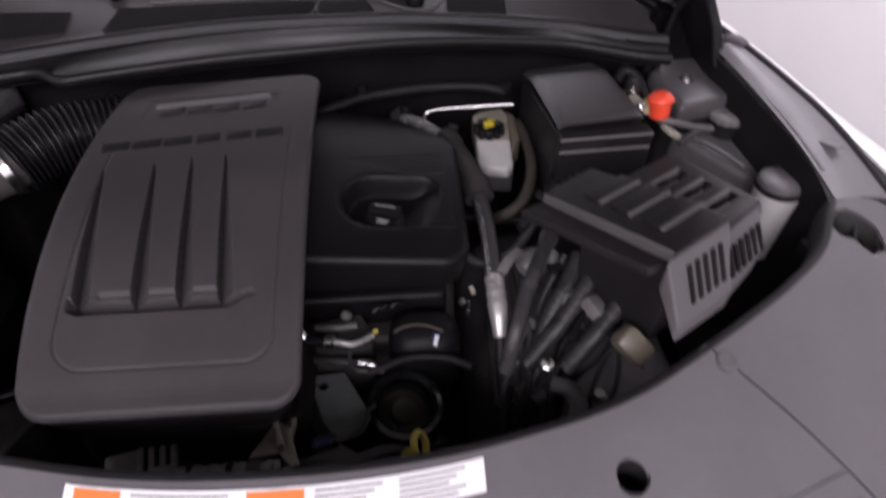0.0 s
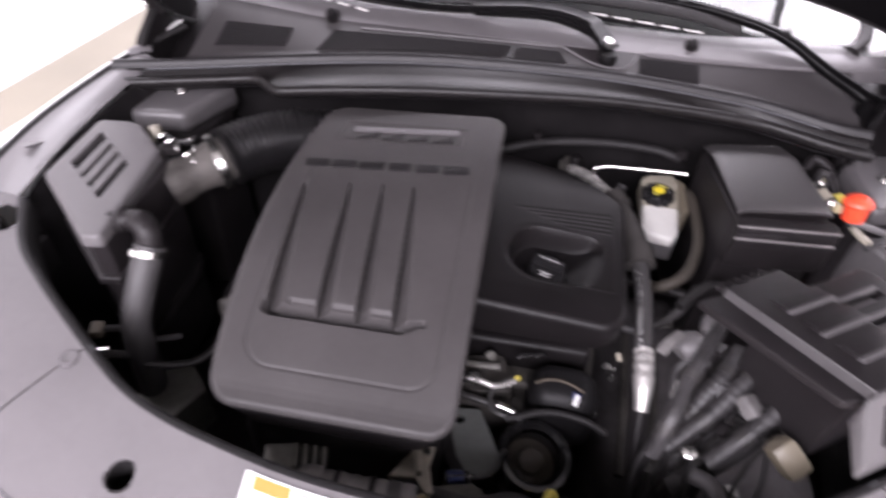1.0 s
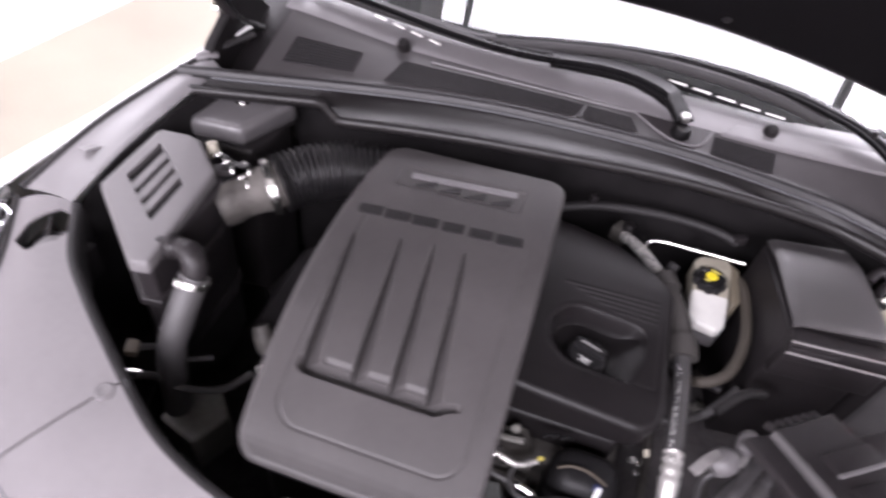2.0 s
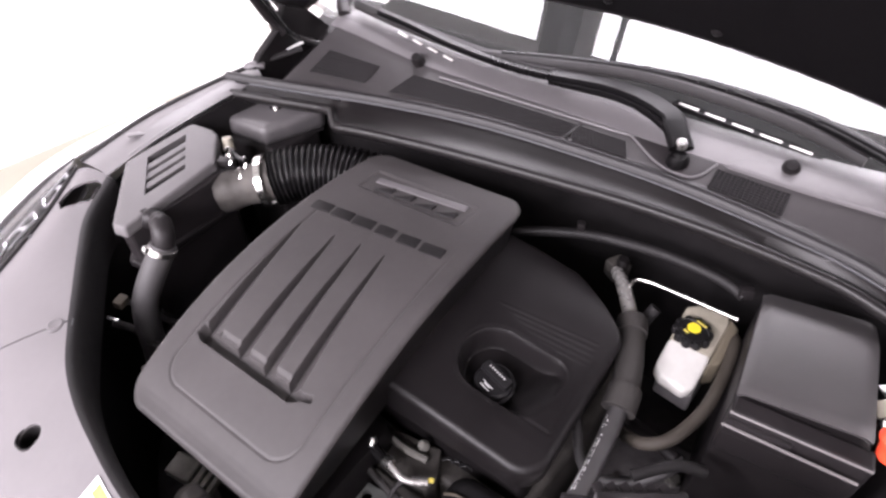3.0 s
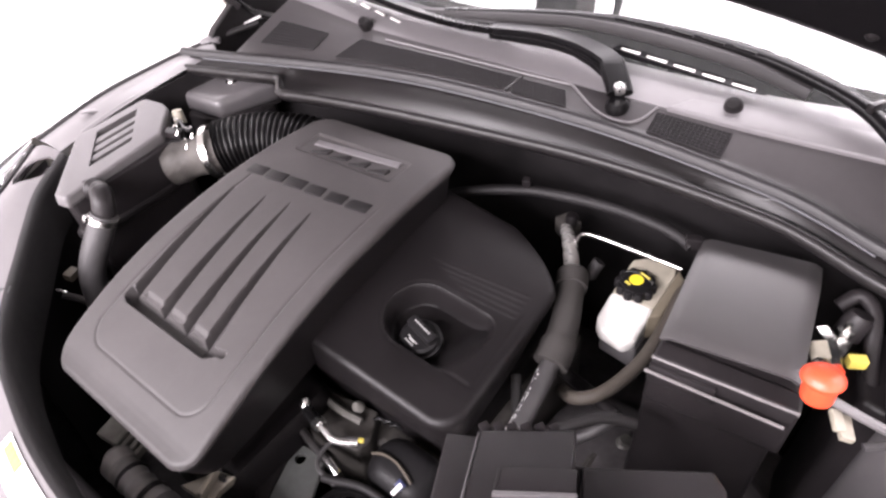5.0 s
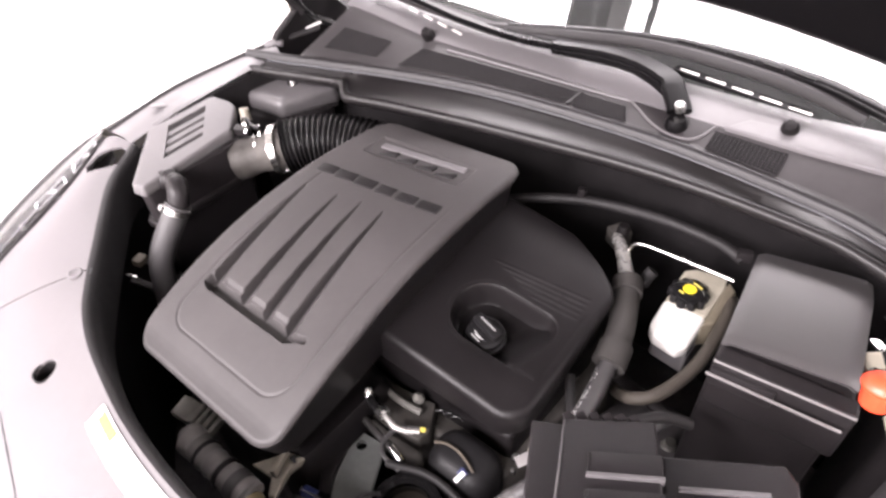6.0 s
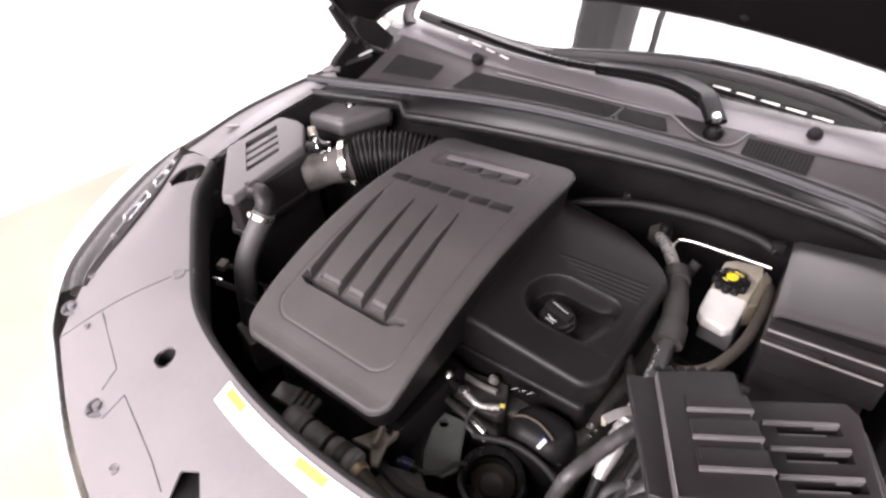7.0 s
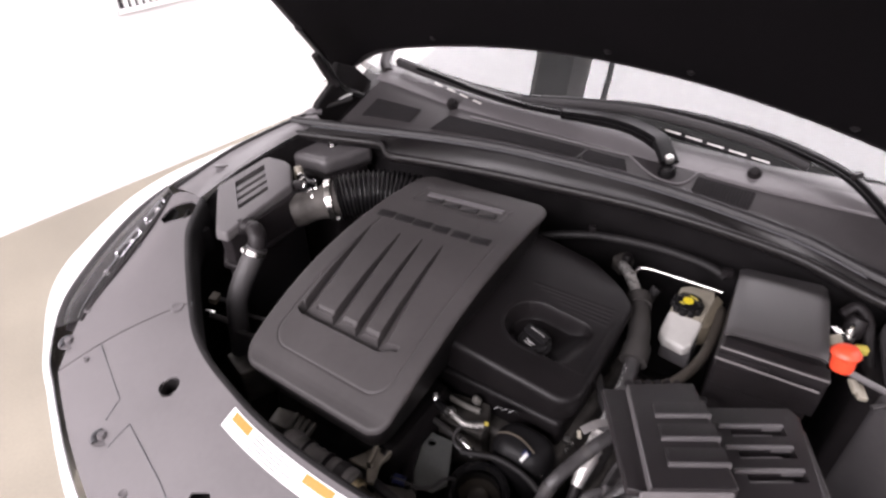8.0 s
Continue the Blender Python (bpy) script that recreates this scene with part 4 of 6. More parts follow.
def cover_top(x, y):
    z = along(SMOOTHED, y) + 0.06 * (x + 0.15) * ss(0.3, 0.6, y) - 0.12 * max(0, abs(x + 0.15) - 0.1) ** 2
    # channel across the front, hooked upwards at its far end
    middle = 0.398 + 0.008 * ss(-0.085, -0.055, x) + 0.006 * (1 - ss(-0.268, -0.252, x))
    half = 0.0085 - 0.0045 * ss(-0.085, -0.062, x)
    deep = 0.85 * (1 - ss(half - 0.0022, half + 0.0012, abs(y - middle))) * ss(-0.268, -0.26, x) * (1 - ss(-0.06, -0.052, x))
    # tapering slots: a steep side, then a floor that climbs to the next rib
    for x0, wide, end, slant in SLOTS:
        f = (y - 0.392) / (end - 0.392)
        if 0 <= f < 1:
            w = wide * (1 - f) ** 0.7
            lo = x0 + slant * f
            deep = max(deep, ss(lo - 0.0008, lo + 0.0022, x) * max(0.0, 1 - max(0.0, x - lo) / (w + 0.0001)) ** 0.9 * (1 - 0.5 * f))
    z -= 0.022 * deep
    # blunt lowered rib tips
    z -= 0.004 * (1 - ss(0.412, 0.418, y)) * ss(0.403, 0.406, y) * ss(-0.238, -0.234, x) * (1 - ss(-0.094, -0.09, x)) * (1 - deep)
    # inlaid line
    c = 0.036
    px, py = abs(x + 0.15) - (0.122 - c), 0.326 + c - y
    if px > 0 and py > 0:
        line = abs(math.hypot(px, py) - c)
    elif py > 0:
        line = abs(py - c)
    else:
        line = abs(px - c)
    z -= 0.0016 * max(0, 1 - line / 0.0024) * (1 - ss(0.64, 0.7, y))
    # sunk name plate
    z -= 0.003 * ss(0.733, 0.738, y) * (1 - ss(0.785, 0.79, y)) * ss(-0.262, -0.257, x) * (1 - ss(-0.06, -0.055, x))
    return z


ec = thing("engine_cover", (-0.15, 0.56, 0.93), "large dark grey ribbed plastic engine cover", "engine cover")
cover_shell = shell(-0.304, 0.004, 0.279, 0.84, 310, 330, 0.034, cover_top, lambda x, y: cover_top(x, y) - 0.016, 0.007, -0.02, -0.01)
cover_shell.faces.ensure_lookup_table()
cover_shell.faces.remove(cover_shell.faces[-1])
for v in cover_shell.verts:
    side = max(0.0, (-0.15 - v.co.x) / 0.154)
    v.co.x -= 0.021 * side ** 4 * math.sin(math.pi * min(1, max(0, (v.co.y - 0.29) / 0.55))) ** 0.8
hem = [v.co.copy() for v in list(cover_shell.verts)[-1280::4]]
part("shell", cover_shell, COVER, ec, angle=35)
# Added dark sheet that stands in for the shade on the cover's sides.
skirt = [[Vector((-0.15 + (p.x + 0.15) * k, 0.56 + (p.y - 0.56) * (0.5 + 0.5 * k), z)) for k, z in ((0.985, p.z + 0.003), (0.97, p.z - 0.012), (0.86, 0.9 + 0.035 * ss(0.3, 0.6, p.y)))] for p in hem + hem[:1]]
part("skirt", thick(from_grid(skirt), 0.002), DARK, ec, "dark skirt added for the shade on the cover's side", 60)
# Raised bars share the cover's colour; their dark tone paints in shadow.
for k, w in enumerate((0.038, 0.04, 0.04, 0.034, 0.036, 0.04)):
    x = -0.277 + 0.0435 * k
    part("emblem_bar", box(0, 0, 0, w, 0.021, 0.0055, 0.0024, pose(x, 0.664 + 0.007 * k / 5, cover_top(x, 0.668) - 0.0012, 2, -3, 5)), NAMEPLATE, ec, "plain raised bar, coloured dark for its shadows")
part("emblem_strip", box(0, 0, 0, 0.175, 0.013, 0.004, 0.0015, pose(-0.158, 0.772, cover_top(-0.158, 0.772) + 0.001, 0, -3, 4)), COWLTOP, ec, "plain pale strip")
for k in range(4):
    x = -0.218 + 0.0415 * k
    bm = prism([(-0.017, -0.009), (0.016, 0.009), (0.019, 0.006), (0.017, -0.006)], -0.002, 0.0022, 0.0008)
    bm.transform(pose(x, 0.752, cover_top(x, 0.752) + 0.001, 0, -3, 4))
    part("emblem_notch", bm, NAMEPLATE, ec)

# ---- oil filler cover ----


def oil_top(x, y):
    z = 0.974 + 0.11 * (y - 0.5) - 0.09 * (x - 0.1) - 0.3 * max(0, y - 0.74) ** 2
    # the front slopes a little below a moulded line
    z -= 0.06 * max(0, 0.545 - y)
    z -= 0.0012 * max(0, 1 - abs(y - 0.567) / 0.004) * ss(0.1, 0.12, x) * (1 - ss(0.198, 0.206, x))
    z -= 0.0012 * max(0, 1 - abs(x - 0.204) / 0.004) * ss(0.564, 0.57, y) * (1 - ss(0.68, 0.7, y))
    # rounded well for the filler cap; its floor climbs away to one side
    dx, dy = x - 0.112, y - 0.616
    c = 0.049 if dx < 0 else 0.026
    qx, qy = abs(dx) - (0.074 - c), abs(dy) - (0.05 - c)
    d = math.hypot(max(qx, 0), max(qy, 0)) + min(max(qx, qy), 0) - c
    out = (x - 0.1) * 0.93 - (y - 0.604) * 0.36
    z -= 0.036 * (1 - ss(0.012, 0.082, out)) * (1 - ss(-0.008, 0.0025, d))
    z -= 0.0013 * max(0, 1 - abs(d - 0.005) / 0.004) * (1 - ss(0.0, 0.04, dx))
    # fine ribs behind it
    for k in range(5):
        z -= 0.0011 * max(0, 1 - abs(y - 0.678 - 0.0085 * k - (0.07 + 0.015 * k) * (x - 0.12)) / 0.0034) * ss(0.115 - 0.02 * k, 0.13 - 0.02 * k, x) * (1 - ss(0.19, 0.2, x))
    return z


oc = thing("oil_filler_cover", (0.08, 0.67, 0.9), "black plastic engine cover with a sunk oil filler cap", "engine cover")
oil_shell = shell(-0.06, 0.222, 0.5, 0.83, 170, 200, 0.042, oil_top, lambda x, y: 0.915 + 0.05 * ss(0.55, 0.8, y), 0.011, -0.04, -0.02)
for v in oil_shell.verts:
    v.co.x -= 0.13 * ss(0.74, 0.87, v.co.y) * max(0.0, (v.co.x - 0.03) / 0.19)
part("shell", oil_shell, DARK, oc, angle=35)
cap_m = Matrix.Translation((0.099, 0.5975, 0.953)) @ pose(0, 0, 0, 5, 4, -14)
cap = part("filler_cap", lathe([(0, 0.022), (0.024, 0.022), (0.0275, 0.019), (0.0285, 0.012), (0.031, 0.01), (0.031, 0.0)], cap_m, 40), CAPMATTE, oc, "black oil filler cap")
part("grip", box(0, 0.006, 0.026, 0.05, 0.017, 0.013, 0.004, cap_m), CAPMATTE, cap)
for k in range(7):
    part("print_bar", box(-0.0145 + 0.0046 * k, 0.0075, 0.0328, 0.0028, 0.0026, 0.0006, 0.0002, cap_m), PALEPRINT, cap)
part("oil_can_mark", merged(box(0, -0.0125, 0.0226, 0.011, 0.0034, 0.001, 0.0004, cap_m), box(-0.0075, -0.0105, 0.0226, 0.005, 0.0016, 0.001, 0.0003, cap_m), box(0.0075, -0.0115, 0.0226, 0.005, 0.0015, 0.001, 0.0003, cap_m), box(0.0, -0.0175, 0.0226, 0.017, 0.0016, 0.001, 0.0003, cap_m)), PALEPRINT, cap, "white oil can mark")

# ---- air filter box, hoses and duct ----
ab = thing("air_filter_box", (-0.62, 0.59, 0.8), "black air filter box with grey vented lid", "air box")
lid_out = [(-0.668, 0.706), (-0.673, 0.695), (-0.673, 0.557), (-0.545, 0.446), (-0.519, 0.452), (-0.537, 0.65), (-0.598, 0.708), (-0.624, 0.713)]
lid_z = lambda x, y: 1.055 + 0.04 * (y - 0.6) - 0.02 * (x + 0.6)
lid = part("lid", prism(lid_out, lambda x, y: lid_z(x, y) - 0.022, lid_z, 0.006, 0.025), LIDGREY, ab, "grey grained lid")
V1, V2, V3, V4 = (Vector(p) for p in ((-0.65, 0.588), (-0.65, 0.674), (-0.564, 0.606), (-0.562, 0.52)))
cut(lid, [prism([V1, V2, V3, V4], 1.045, 1.1, 0)])
for k in range(3):
    g0, g1 = (k + 1) / 4 - 0.08, (k + 1) / 4 + 0.08
    part("vent_slat", prism([V1.lerp(V4, g0), V2.lerp(V3, g0), V2.lerp(V3, g1), V1.lerp(V4, g1)], 1.044, lambda x, y: lid_z(x, y) - 0.0025, 0.0015), LIDGREY, lid)
part("vent_floor", prism([V1, V2, V3, V4], 1.038, 1.0455, 0), BULKHEAD, lid)
part("body", prism([(-0.66, 0.7), (-0.666, 0.69), (-0.667, 0.56), (-0.545, 0.452), (-0.522, 0.457), (-0.52, 0.6), (-0.53, 0.66), (-0.6, 0.705)], 0.66, 1.036, 0.012, -0.05), LIDPLASTIC, ab)
part("rim", prism([(-0.67, 0.708), (-0.676, 0.695), (-0.676, 0.556), (-0.547, 0.444), (-0.515, 0.45), (-0.512, 0.61), (-0.53, 0.66), (-0.598, 0.712)], 0.95, 0.965, 0.004), BLACK, ab)
part("lower_rim", prism([(-0.665, 0.705), (-0.672, 0.69), (-0.672, 0.56), (-0.545, 0.446), (-0.51, 0.45), (-0.505, 0.61), (-0.525, 0.66), (-0.6, 0.708)], 0.8, 0.818, 0.005), DARK, ab)
bh = thing("breather_hose", (-0.5, 0.45, 0.8), "grey rubber hose with bright clamp at the air box", "hose")
part("neck", tube([(-0.54, 0.495, 1.022), (-0.518, 0.497, 1.038), (-0.49, 0.496, 1.042), (-0.473, 0.487, 1.034), (-0.47, 0.478, 1.014)], 0.0165, 16, 10, radii=lambda f: 1 + 0.16 * math.sin(f * 44) * (f < 0.45) + 0.1 * (f > 0.5)), BLACK, bh)
part("hose", tube([(-0.47, 0.479, 1.016), (-0.474, 0.462, 0.992), (-0.48, 0.435, 0.955), (-0.486, 0.415, 0.915), (-0.487, 0.403, 0.865), (-0.484, 0.392, 0.8), (-0.48, 0.37, 0.7)], 0.0215, 18, 8), HOSE, bh, "grey hose")
CLM = aim((-0.4712, 0.473, 1.008), (-0.12, -0.5, -0.8))
part("clamp", lathe([(0.022, -0.0055), (0.0238, -0.005), (0.0238, 0.005), (0.022, 0.0055)], CLM, 24), STEEL, bh, "bright steel clamp")
part("clamp_screw", box(0, 0.026, 0, 0.012, 0.008, 0.01, 0.002, CLM), STEEL, bh)
du = thing("intake_duct", (-0.42, 0.74, 0.95), "black corrugated intake duct with a bright steel clamp", "duct")
DP = [(-0.46, 0.71, 1.012), (-0.43, 0.742, 1.017), (-0.39, 0.776, 1.017), (-0.345, 0.803, 1.012), (-0.295, 0.822, 1.003)]
part("corrugation", tube(DP, 0.048, 28, 56, radii=lambda f: 1 + 0.085 * math.sin(f * 6.28319 * 21)), DUCT, du, angle=70)
part("sensor_pipe", tube([(-0.535, 0.645, 0.99), (-0.505, 0.67, 0.998), (-0.458, 0.712, 1.012)], 0.04, 24, 6, radii=lambda f: 1 - 0.12 * ss(0.3, 0.5, f) * (1 - ss(0.6, 0.8, f))), CASTING, du, "dull grey metal pipe")
cl = aim((-0.47, 0.7, 1.009), (0.75, 0.62, 0.14))
part("clamp", lathe([(0.0475, -0.0065), (0.0495, -0.006), (0.0495, 0.006), (0.0475, 0.0065)], cl, 36), STEEL, du, "bright steel hose clamp")
part("clamp_screw", box(0.052, 0.0, 0, 0.012, 0.018, 0.012, 0.002, cl), STEEL, du)
ms = thing("flow_sensor", (-0.56, 0.69, 1.02), "black air flow sensor with tan plug and cable", "sensor")
part("body", prism([(-0.575, 0.668), (-0.535, 0.64), (-0.515, 0.675), (-0.55, 0.7)], 1.0, 1.035, 0.004), GLOSSBLACK, ms)
part("plug", tube([(-0.578, 0.71, 1.03), (-0.581, 0.713, 1.042), (-0.583, 0.715, 1.054)], 0.012, 12, 4, radii=lambda f: 1 - 0.25 * f), BEIGE, ms, "tan plug")
part("cable", tube([(-0.575, 0.705, 1.035), (-0.555, 0.7, 1.045), (-0.525, 0.69, 1.045), (-0.5, 0.69, 1.05)], 0.005, 8, 6), GLOSSBLACK, ms)
for x, y, z, r in ((-0.552, 0.69, 1.05, 20), (-0.53, 0.676, 1.052, 60), (-0.508, 0.69, 1.046, -15), (-0.5, 0.668, 1.036, 40)):
    part("spring_clip", tube([(x - 0.008, y, z), (x, y + 0.004, z + 0.006), (x + 0.008, y - 0.002, z), (x + 0.01, y - 0.008, z - 0.008)], 0.0016, 6, 5), STEEL, ms)
part("connector", box(0, 0, 0, 0.03, 0.018, 0.014, 0.003, pose(-0.535, 0.672, 1.042, 0, 10, 35)), BLACK, ms)

# ---- strut towers ----
for s in (-1, 1):
    st = thing("strut_tower", (flank(0.63, s), 0.84, 0.95), "grey painted strut tower cap beside the fender", "strut tower", "strut towers")
    top = [(0.609, 0.783), (0.718, 0.815), (0.715, 0.95), (0.635, 0.945), (0.59, 0.9)] if s > 0 else [(-0.578, 0.795), (-0.688, 0.785), (-0.672, 0.912), (-0.56, 0.945), (-0.53, 0.915)]
    part("cap", prism(top, 0.99, lambda x, y: 1.03 + 0.05 * (y - 0.77), 0.014, 0.04), BAYPAINT, st)
    # Thin black slab that puts in the shadow below the cap.
    part("cap_shadow", prism([(x * 1.004, y - 0.002) for x, y in top], 0.984, 0.992, 0.003), BLACK, st, "dark strip for the shadow under the cap")
    part("side", prism([(flank(0.56, s), 0.79), (flank(0.69, s), 0.775), (flank(0.68, s), 0.92), (flank(0.54, s), 0.91), (flank(0.55, s), 0.83)], 0.6, 0.99, 0.012), BLACK, st)
    part("bolt", lathe([(0, 0.008), (0.007, 0.008), (0.008, 0.0), (0.012, 0)], Matrix.Translation((flank(0.615, s), 0.865, 1.036)), 12), STEEL, st)

# ---- battery box ----
bb = thing("battery_box", (0.44, 0.79, 0.85), "black plastic battery box with smooth lid", "battery box")
LIDC = [(0.357, 0.905), (0.498, 0.932), (0.523, 0.73), (0.376, 0.708)]
nlid = 22
rows = []
for j in range(nlid + 1):
    f = j / nlid
    a = Vector(LIDC[3]).lerp(Vector(LIDC[0]), f)
    b = Vector(LIDC[2]).lerp(Vector(LIDC[1]), f)
    z = 1.052 - 0.015 * ss(0.7, 1.08, f) - 0.003 * (1 - ss(0, 0.05, f))
    rows.append([Vector((*a.lerp(b, i / 16), z - 0.006 * max(0, abs(i / 8 - 1) - 0.86) / 0.14)) for i in range(17)])
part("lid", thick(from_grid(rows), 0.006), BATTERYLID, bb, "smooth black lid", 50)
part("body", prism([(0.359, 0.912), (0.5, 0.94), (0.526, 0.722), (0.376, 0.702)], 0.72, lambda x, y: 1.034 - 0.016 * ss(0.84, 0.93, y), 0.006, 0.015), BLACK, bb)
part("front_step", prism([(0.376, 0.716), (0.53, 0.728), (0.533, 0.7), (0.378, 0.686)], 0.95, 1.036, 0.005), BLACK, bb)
# Both ribs get a pale colour in place of the light along their edges.
part("upper_rib", box(0, 0, 0, 0.155, 0.0045, 0.004, 0.0015, pose(0.455, 0.695, 1.0325, 0, 0, 5)), LITGREY, bb, "moulded rib, coloured pale as if lit")
part("lower_rib", box(0, 0, 0, 0.15, 0.0035, 0.0035, 0.0014, pose(0.45, 0.683, 1.0165, 0, 0, 4)), LITGREY, bb)
part("rib_step", box(0, 0, 0, 0.075, 0.01, 0.03, 0.003, pose(0.415, 0.689, 1.01, 0, 0, 5)), BLACK, bb)
bt = thing("battery_terminal", (0.535, 0.83, 0.98), "bright clamp and bolt on the battery terminal with cable", "terminal")
part("clamp", box(0, 0, 0, 0.026, 0.045, 0.012, 0.003, pose(0.54, 0.82, 1.015, 0, 0, -10)), STEEL, bt)
part("stud", lathe([(0, 0.02), (0.004, 0.02), (0.0045, 0.008), (0.009, 0.008), (0.009, 0)], Matrix.Translation((0.545, 0.85, 1.018)), 12), STEEL, bt)
part("stem", tube([(0.535, 0.8, 1.02), (0.535, 0.775, 1.036), (0.535, 0.75, 1.045)], 0.0075, 10, 5), BRASS, bt)
part("tab", box(0, 0, 0, 0.02, 0.022, 0.006, 0.0015, pose(0.526, 0.79, 1.04, 15, -20, 25)), BEIGE, bt)
part("nut", lathe([(0, 0.01), (0.006, 0.01), (0.0075, 0.007), (0.0075, 0.0)], Matrix.Translation((0.53, 0.765, 1.04)) @ pose(0, 0, 0, -20, 10, 0), 12), STEEL, bt)
part("strap", strap([(0.52, 0.83, 1.035), (0.535, 0.81, 1.036), (0.55, 0.775, 1.03)], 0.014, 0.004, 3), STEEL, bt)
part("cover_cap", lathe([(0, 0.022), (0.013, 0.02), (0.016, 0.01), (0.016, -0.012)], Matrix.Translation((0.55, 0.865, 1.02)) @ pose(0, 0, 0, -20, 10, 0), 16), BLACK, bt)
part("cable", tube([(0.53, 0.89, 1.02), (0.545, 0.905, 1.035), (0.565, 0.89, 1.03), (0.58, 0.85, 1.0), (0.6, 0.8, 0.97)], 0.009, 10, 6), BLACK, bt)
part("fuse_link", box(0, 0, 0, 0.02, 0.012, 0.014, 0.002, pose(0.565, 0.815, 1.02, 0, 0, 30)), YELLOWPLASTIC, bt)
rc = thing("red_terminal_cap", (0.552, 0.735, 1.02), "bright red plastic terminal cap", "cap")
cm = Matrix.Translation((0.537, 0.71, 1.058)) @ pose(0, 0, 0, -8, -6, 0)
part("cup", lathe([(0, 0.04), (0.009, 0.0395), (0.015, 0.036), (0.0203, 0.0295), (0.0206, 0.0265), (0.019, 0.024), (0.0165, 0.023), (0.0158, 0.004), (0.0148, 0.0), (0, 0.0)], cm, 28), RED, rc)
part("tab", box(0.017, 0.012, 0.027, 0.014, 0.012, 0.005, 0.002, cm @ pose(0, 0, 0, 0, 0, 35)), RED, rc)
part("stem", tube([(0.55, 0.735, 1.036), (0.585, 0.738, 1.026), (0.625, 0.746, 1.012), (0.66, 0.755, 1.002)], 0.0055, 8, 5), CAPGREY, rc)
part("terminal_tab", box(0, 0, 0, 0.012, 0.024, 0.007, 0.002, pose(0.565, 0.722, 1.024, 10, 15, 30)), BEIGE, rc)
part("clip", merged(box(0, 0, 0, 0.014, 0.03, 0.008, 0.002, pose(0.574, 0.722, 1.018, 0, 10, 20))), BEIGE, rc)

# ---- brake fluid reservoir ----
br = thing("brake_fluid_reservoir", (0.3, 0.83, 0.87), "milky white brake fluid reservoir with black cap", "reservoir")
part("body", prism([(0.267, 0.79), (0.279, 0.776), (0.318, 0.769), (0.33, 0.782), (0.332, 0.836), (0.267, 0.836)], 0.9, lambda x, y: 0.942 - 0.02 * (1 - ss(0.775, 0.81, y)), 0.007), TANK, br)
part("back_body", prism([(0.268, 0.833), (0.331, 0.833), (0.334, 0.9), (0.328, 0.926), (0.282, 0.916), (0.268, 0.903)], 0.9, lambda x, y: 0.941 + 0.012 * ss(0.888, 0.9, y), 0.006), BEIGE, br, "yellowed back of the tank")
part("side_body", prism([(0.332, 0.81), (0.347, 0.825), (0.349, 0.905), (0.332, 0.922)], 0.9, 0.95, 0.005), TANPLASTIC, br, "yellowed side of the tank")
part("lower_body", prism([(0.274, 0.794), (0.332, 0.786), (0.338, 0.89), (0.275, 0.89)], 0.855, 0.904, 0.006), CAPGREY, br)
part("neck", lathe([(0.022, -0.01), (0.022, 0.012)], Matrix.Translation((0.293, 0.857, 0.938)), 24), TANK, br)
capm = Matrix.Translation((0.293, 0.857, 0.944)) @ pose(0, 0, 0, 0, 0, -20)
bc = part("cap", lathe([(0, 0.0165), (0.016, 0.017), (0.0235, 0.0145), (0.0255, 0.01), (0.0255, 0.0)], capm, 36), GLOSSBLACK, br, "black lobed cap")
for k in range(10):
    a = 0.6283 * k
    part("lobe", lathe([(0, 0.0135), (0.005, 0.0132), (0.0066, 0.01), (0.0066, 0.0)], capm @ Matrix.Translation((0.0235 * math.cos(a), 0.0235 * math.sin(a), 0)), 14), CAPMATTE, bc)
part("yellow_disc", lathe([(0, 0.0182), (0.0098, 0.018), (0.01, 0.0165)], capm, 28), YELLOW, bc, "yellow printed disc")
part("print_bar", merged(box(0.002, 0.0155, 0.0173, 0.017, 0.0035, 0.0008, 0.0002, capm), box(-0.003, -0.0145, 0.0173, 0.009, 0.0035, 0.0008, 0.0002, capm)), YELLOWPLASTIC, bc)
rod = thing("brake_line", (0.26, 0.9, 0.9), "thin bright steel line bent at the end", "pipe")
part("line", tube([(0.172, 0.892, 0.9), (0.176, 0.9, 0.945), (0.19, 0.904, 0.964), (0.26, 0.9, 0.972), (0.342, 0.892, 0.98)], 0.0036, 10, 8), STEEL, rod)

# ---- air conditioning line ----
ac = thing("air_conditioning_line", (0.22, 0.75, 0.85), "aluminium line with foam sleeve and black hose", "pipe")
part("block", box(0, 0, 0, 0.032, 0.034, 0.034, 0.005, pose(0.134, 0.948, 0.922, 0, 0, -30)), CASTING, ac, "dull aluminium block")
part("block_cap", lathe([(0, 0.012), (0.009, 0.011), (0.011, 0.006), (0.011, -0.008)], Matrix.Translation((0.143, 0.942, 0.944)), 16), DARK, ac)
part("pipe", tube([(0.14, 0.932, 0.93), (0.163, 0.897, 0.944), (0.192, 0.85, 0.952), (0.212, 0.816, 0.954)], 0.0115, 14, 6), PIPE, ac, "bright aluminium pipe")
part("sleeve", tube([(0.212, 0.815, 0.954), (0.222, 0.79, 0.951), (0.24, 0.745, 0.945), (0.252, 0.7, 0.937)], 0.0205, 18, 8), FOAM, ac, "grey-brown foam sleeve")
part("collar", tube([(0.209, 0.823, 0.9545), (0.213, 0.814, 0.954), (0.219, 0.799, 0.9525)], 0.0235, 18, 4), FOAM, ac)
part("collar", tube([(0.25, 0.71, 0.939), (0.253, 0.696, 0.937), (0.255, 0.678, 0.932)], 0.0245, 18, 4), FOAM, ac)
